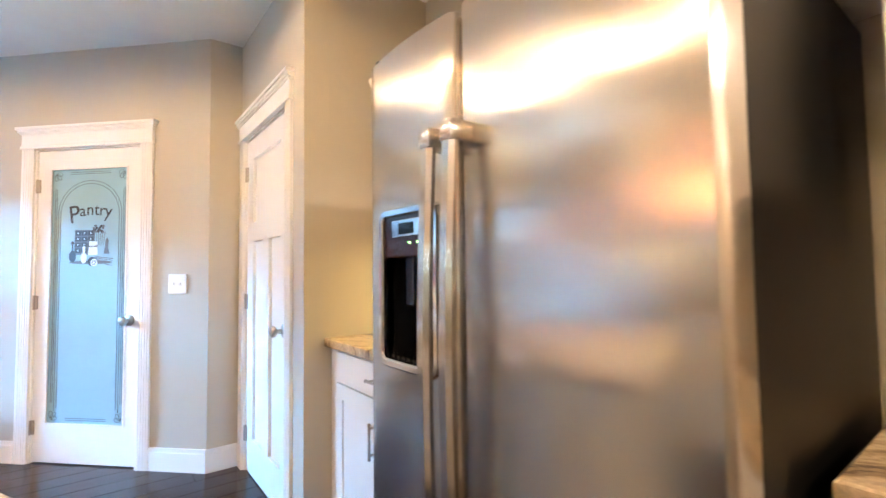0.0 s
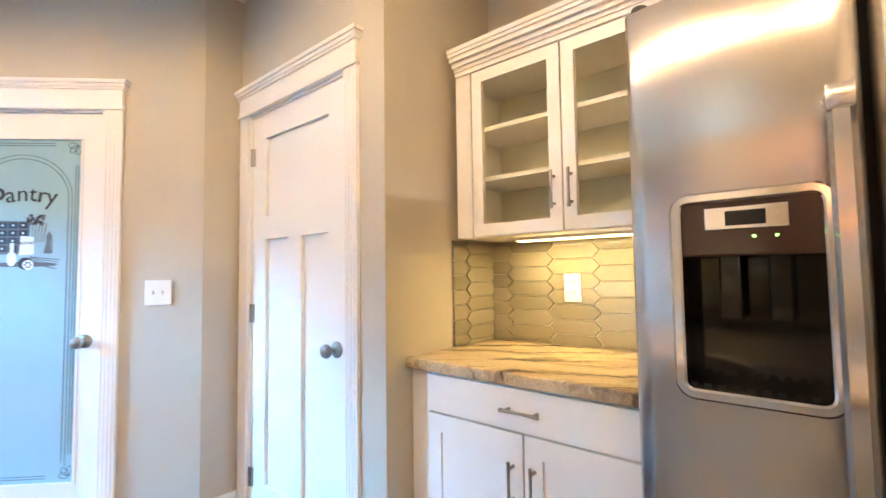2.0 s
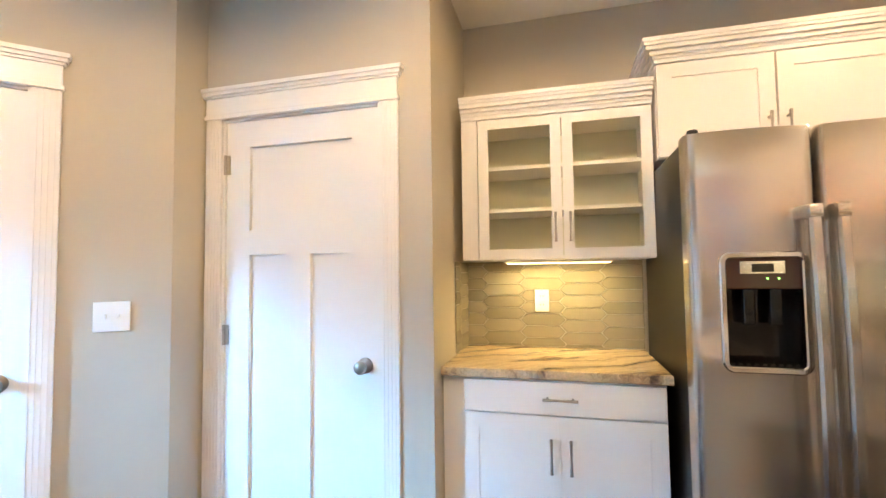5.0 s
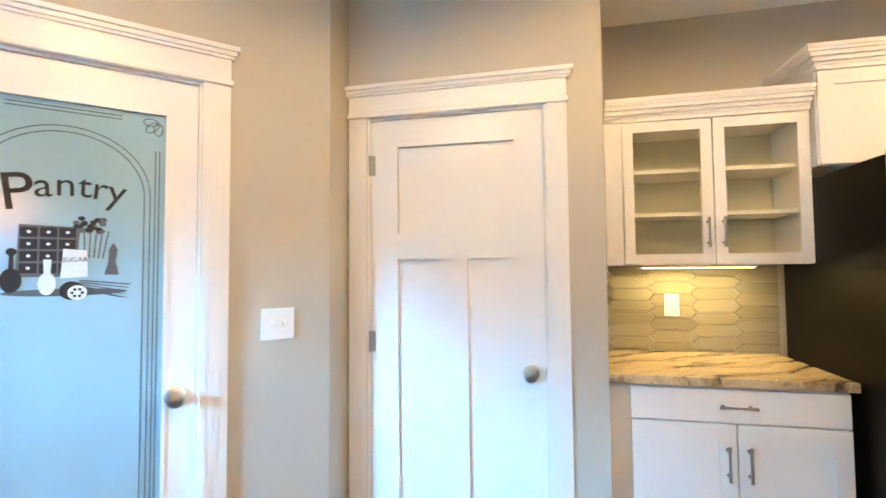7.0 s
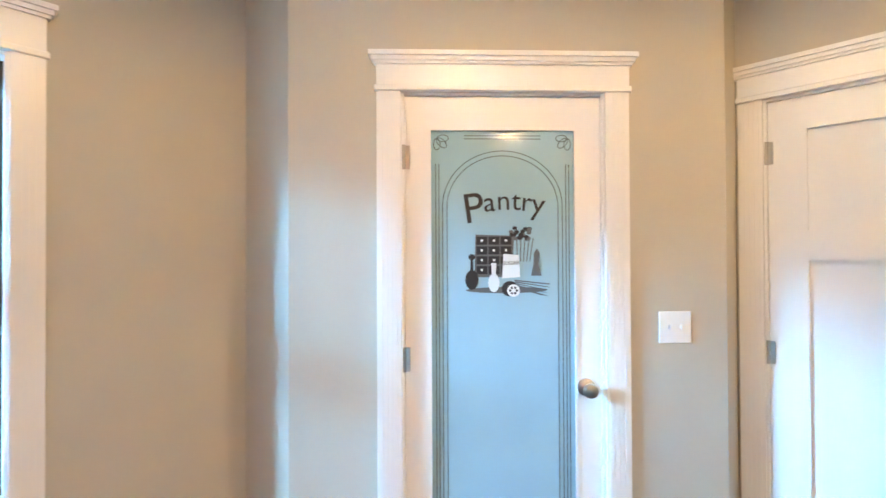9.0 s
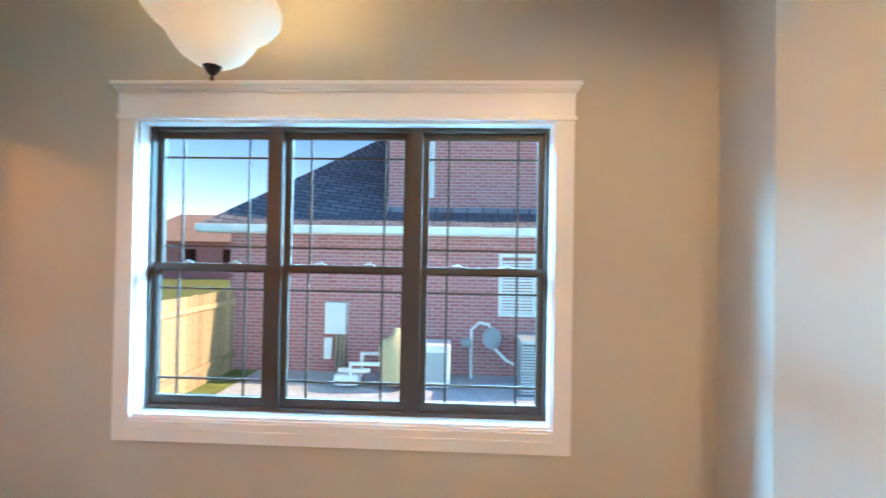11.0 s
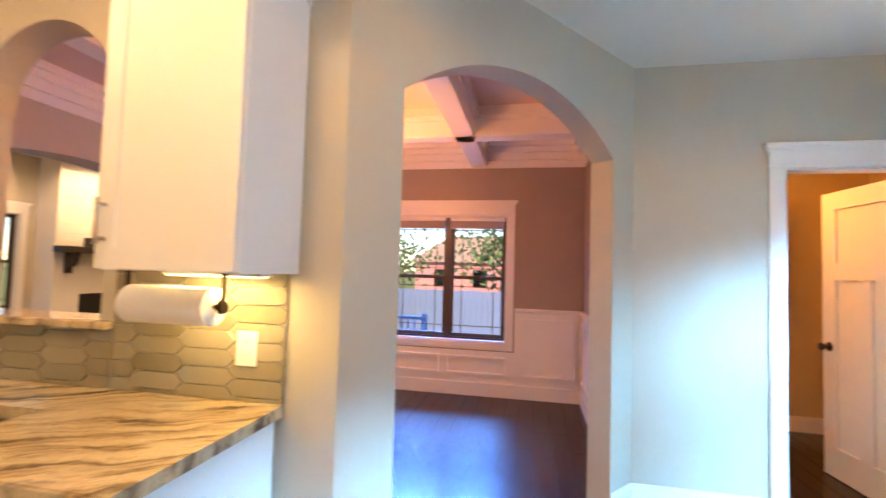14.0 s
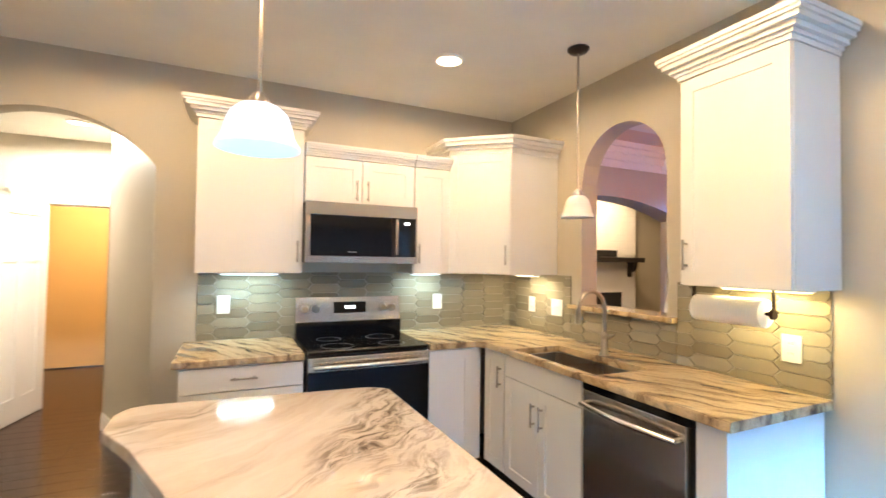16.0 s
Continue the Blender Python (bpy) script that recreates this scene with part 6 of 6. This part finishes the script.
tree(-20.0, -3.0, 3.4, 2.6, GREEN, "leafy green tree behind the garden fence", 5)


def far_woods(x0, x1, y, h, seed):
    """A hazy line of bare autumn trees on the horizon: many small leaf clumps."""
    rng = random.Random(seed)
    verts, faces = [], []
    for k in range(5200):
        x = rng.uniform(x0, x1)
        top = h * (0.62 + 0.22 * math.sin(x * 0.23) + 0.16 * math.sin(x * 0.71 + 1.3))
        p = Vector((x, y + rng.uniform(-3, 3), -0.7 + top * rng.random() ** 0.7))
        u = Vector((rng.gauss(0, 1), rng.gauss(0, 1), rng.gauss(0, 1))).normalized()
        v = u.cross(Vector((rng.gauss(0, 1), rng.gauss(0, 1), rng.gauss(0, 1)))).normalized()
        q = rng.uniform(0.3, 0.6)
        i = len(verts)
        verts += [p - u * q, p + v * q * 0.6, p + u * q, p - v * q * 0.6]
        faces.append((i, i + 1, i + 2, i + 3))
    me = bpy.data.meshes.new("far_woods")
    me.from_pydata(verts, [], faces)
    me.materials.append(leaf_mat("bare_autumn_twigs", (0.20, 0.15, 0.12), (0.34, 0.25, 0.19)))
    return tagged(new("far_woods", me), "hazy brown line of bare autumn trees", "woods", "", "stuff")


far_woods(-75, 10, 62, 7.5, 21)


def far_house(x, y, rz, label):
    root = thing("house", pose(x, y, -0.7, 0, 0, rz), label, "house", "far houses")
    part("wall", one(-5, -3.5, 0, 5, 3.5, 2.8), BRICK, root)
    bm = bmesh.new()
    a = [bm.verts.new(c) for c in ((-5.4, -3.9, 2.75), (5.4, -3.9, 2.75), (5.4, 3.9, 2.75), (-5.4, 3.9, 2.75), (-3, 0, 5.0), (3, 0, 5.0))]
    for f in ((0, 1, 5, 4), (1, 2, 5), (2, 3, 4, 5), (3, 0, 4), (3, 2, 1, 0)):
        bm.faces.new([a[i] for i in f])
    part("roof", bm, painted("tan_shingles", (0.36, 0.24, 0.20), 0.9, 30, 0.5, 0.1), root)
    for k in (-3, 0, 3):
        part("window", one(k - 0.5, -3.56, 0.9, k + 0.5, -3.501, 2.2), BLACK, root)


far_house(-38, 0, 90, "distant brick house with a tan shingle roof")
far_house(-36, 14, 90, "distant brick house with a tan shingle roof")
far_house(-21, 40, 0, "distant brick house with a tan shingle roof")

# ---- backsplash tiles ----
TL, TH, TP = 0.236, 0.064, 0.030


def clip_poly(pts, axis, lim, keep_less):
    out = []
    for i, p in enumerate(pts):
        q = pts[(i + 1) % len(pts)]
        a = p[axis] <= lim if keep_less else p[axis] >= lim
        b = q[axis] <= lim if keep_less else q[axis] >= lim
        if a:
            out.append(p)
        if a != b:
            t = (lim - p[axis]) / (q[axis] - p[axis])
            out.append((p[0] + t * (q[0] - p[0]), p[1] + t * (q[1] - p[1])))
    return out


FULL_HEX = [(-TL / 2, 0), (-TL / 2 + TP, -TH / 2), (TL / 2 - TP, -TH / 2), (TL / 2, 0), (TL / 2 - TP, TH / 2), (-TL / 2 + TP, TH / 2)]


def tile_body(pts):
    """A flat-backed tile with a chamfered face."""
    cx, cz = sum(p[0] for p in pts) / len(pts), sum(p[1] for p in pts) / len(pts)
    bm = bmesh.new()
    k = 0.97
    lo = [bm.verts.new((cx + (x - cx) * k, -0.0005, cz + (z - cz) * (k - 0.02))) for x, z in pts]
    mi = [bm.verts.new((cx + (x - cx) * k, -0.0055, cz + (z - cz) * (k - 0.02))) for x, z in pts]
    hi = [bm.verts.new((cx + (x - cx) * (k - 0.012), -0.0075, cz + (z - cz) * (k - 0.075))) for x, z in pts]
    bm.faces.new(hi)
    n = len(pts)
    for r0, r1 in ((lo, mi), (mi, hi)):
        for i in range(n):
            bm.faces.new((r0[i], r0[(i + 1) % n], r1[(i + 1) % n], r1[i]))
    return bm


HEX_MESH = mesh_of("tile", tile_body(FULL_HEX), TILE)


def backsplash(m, areas, label):
    """areas: rectangles (x0, x1, z0, z1) in the wall's plane."""
    root = thing("backsplash", m, label, "backsplash", kind="structure")
    for x0, x1, z0, z1 in areas:
        part("grout_bed", one(x0, -0.0025, z0, x1, -0.0002, z1), GROUT, root)
        col = 0
        px = TL - TP
        base_x = math.floor(x0 / px) * px
        while base_x + col * px - TL / 2 < x1:
            cx = base_x + col * px
            odd = round(cx / px) % 2
            z = 0.93 + (TH / 2 if odd else 0) - 3 * TH
            while z - TH / 2 < z1:
                pts = [(cx + x, z + zz) for x, zz in FULL_HEX]
                inside = all(x0 - 1e-6 <= x <= x1 + 1e-6 and z0 - 1e-6 <= q <= z1 + 1e-6 for x, q in pts)
                if inside:
                    o = piece("tile", HEX_MESH, root, (cx, -0.002, z))
                else:
                    for ax, lim, less in ((0, x0, False), (0, x1, True), (1, z0, False), (1, z1, True)):
                        if pts:
                            pts = clip_poly(pts, ax, lim, less)
                    if len(pts) >= 3:
                        w = max(p[0] for p in pts) - min(p[0] for p in pts)
                        h = max(p[1] for p in pts) - min(p[1] for p in pts)
                        if w > 0.012 and h > 0.012:
                            part("tile", tile_body(pts), TILE, root).location = (0, -0.002, 0)
                z += TH
            col += 1


backsplash(pose(NX, 3.554, 0, 0, 0, EAST), [(0.0, 0.915, 0.917, 1.368)], "olive beige glazed picket tile backsplash in the recess")
backsplash(pose(1.94, 3.553, 0, 0, 0, NORTH), [(0.0, 0.305, 0.917, 1.368)], "olive beige glazed picket tile side splash")
backsplash(pose(SX, RY, 0, 0, 0, WEST), [(0.005, 1.52 - RY - 0.002, 0.917, 1.368), (1.52 - RY, 2.38 - RY, 0.917, 1.133), (2.38 - RY + 0.002, 3.09 - RY, 0.917, 1.364)], "olive beige glazed picket tile backsplash over the sink counter")
backsplash(pose(0.62, RY, 0, 0, 0, SOUTH), [(0.0, 2.435, 0.917, 1.368)], "olive beige glazed picket tile backsplash behind the range")

# ---- floor planks ----
PW = 0.145
rng = random.Random(12)
plank_meshes = {}


def plank(L):
    L = round(L, 2)
    if L not in plank_meshes:
        plank_meshes[L] = mesh_of("plank", one(0.0008, 0.0008, -0.012, L - 0.0008, PW - 0.0008, 0.0, bev=0.002), FLOORWOOD)
    return plank_meshes[L]


def lay(x0, x1, y0, y1):
    y = y0
    while y < y1 - 0.01:
        x = x0
        first = True
        while x < x1 - 0.02:
            L = rng.choice((0.6, 1.0, 1.4)) if first else rng.choice((1.4, 1.8, 2.2))
            first = False
            L = min(L, x1 - x)
            piece("plank", plank(L), floor_ob, (x, y, 0))
            x += round(L, 2)
        y += PW


lay(-2.9, 2.2, 3.0, 6.2)
lay(-5.15, -2.92, 4.62, 6.9)
lay(-5.5, -2.92, 1.2, 4.45)
lay(0.9, 3.2, -1.5, 1.6)
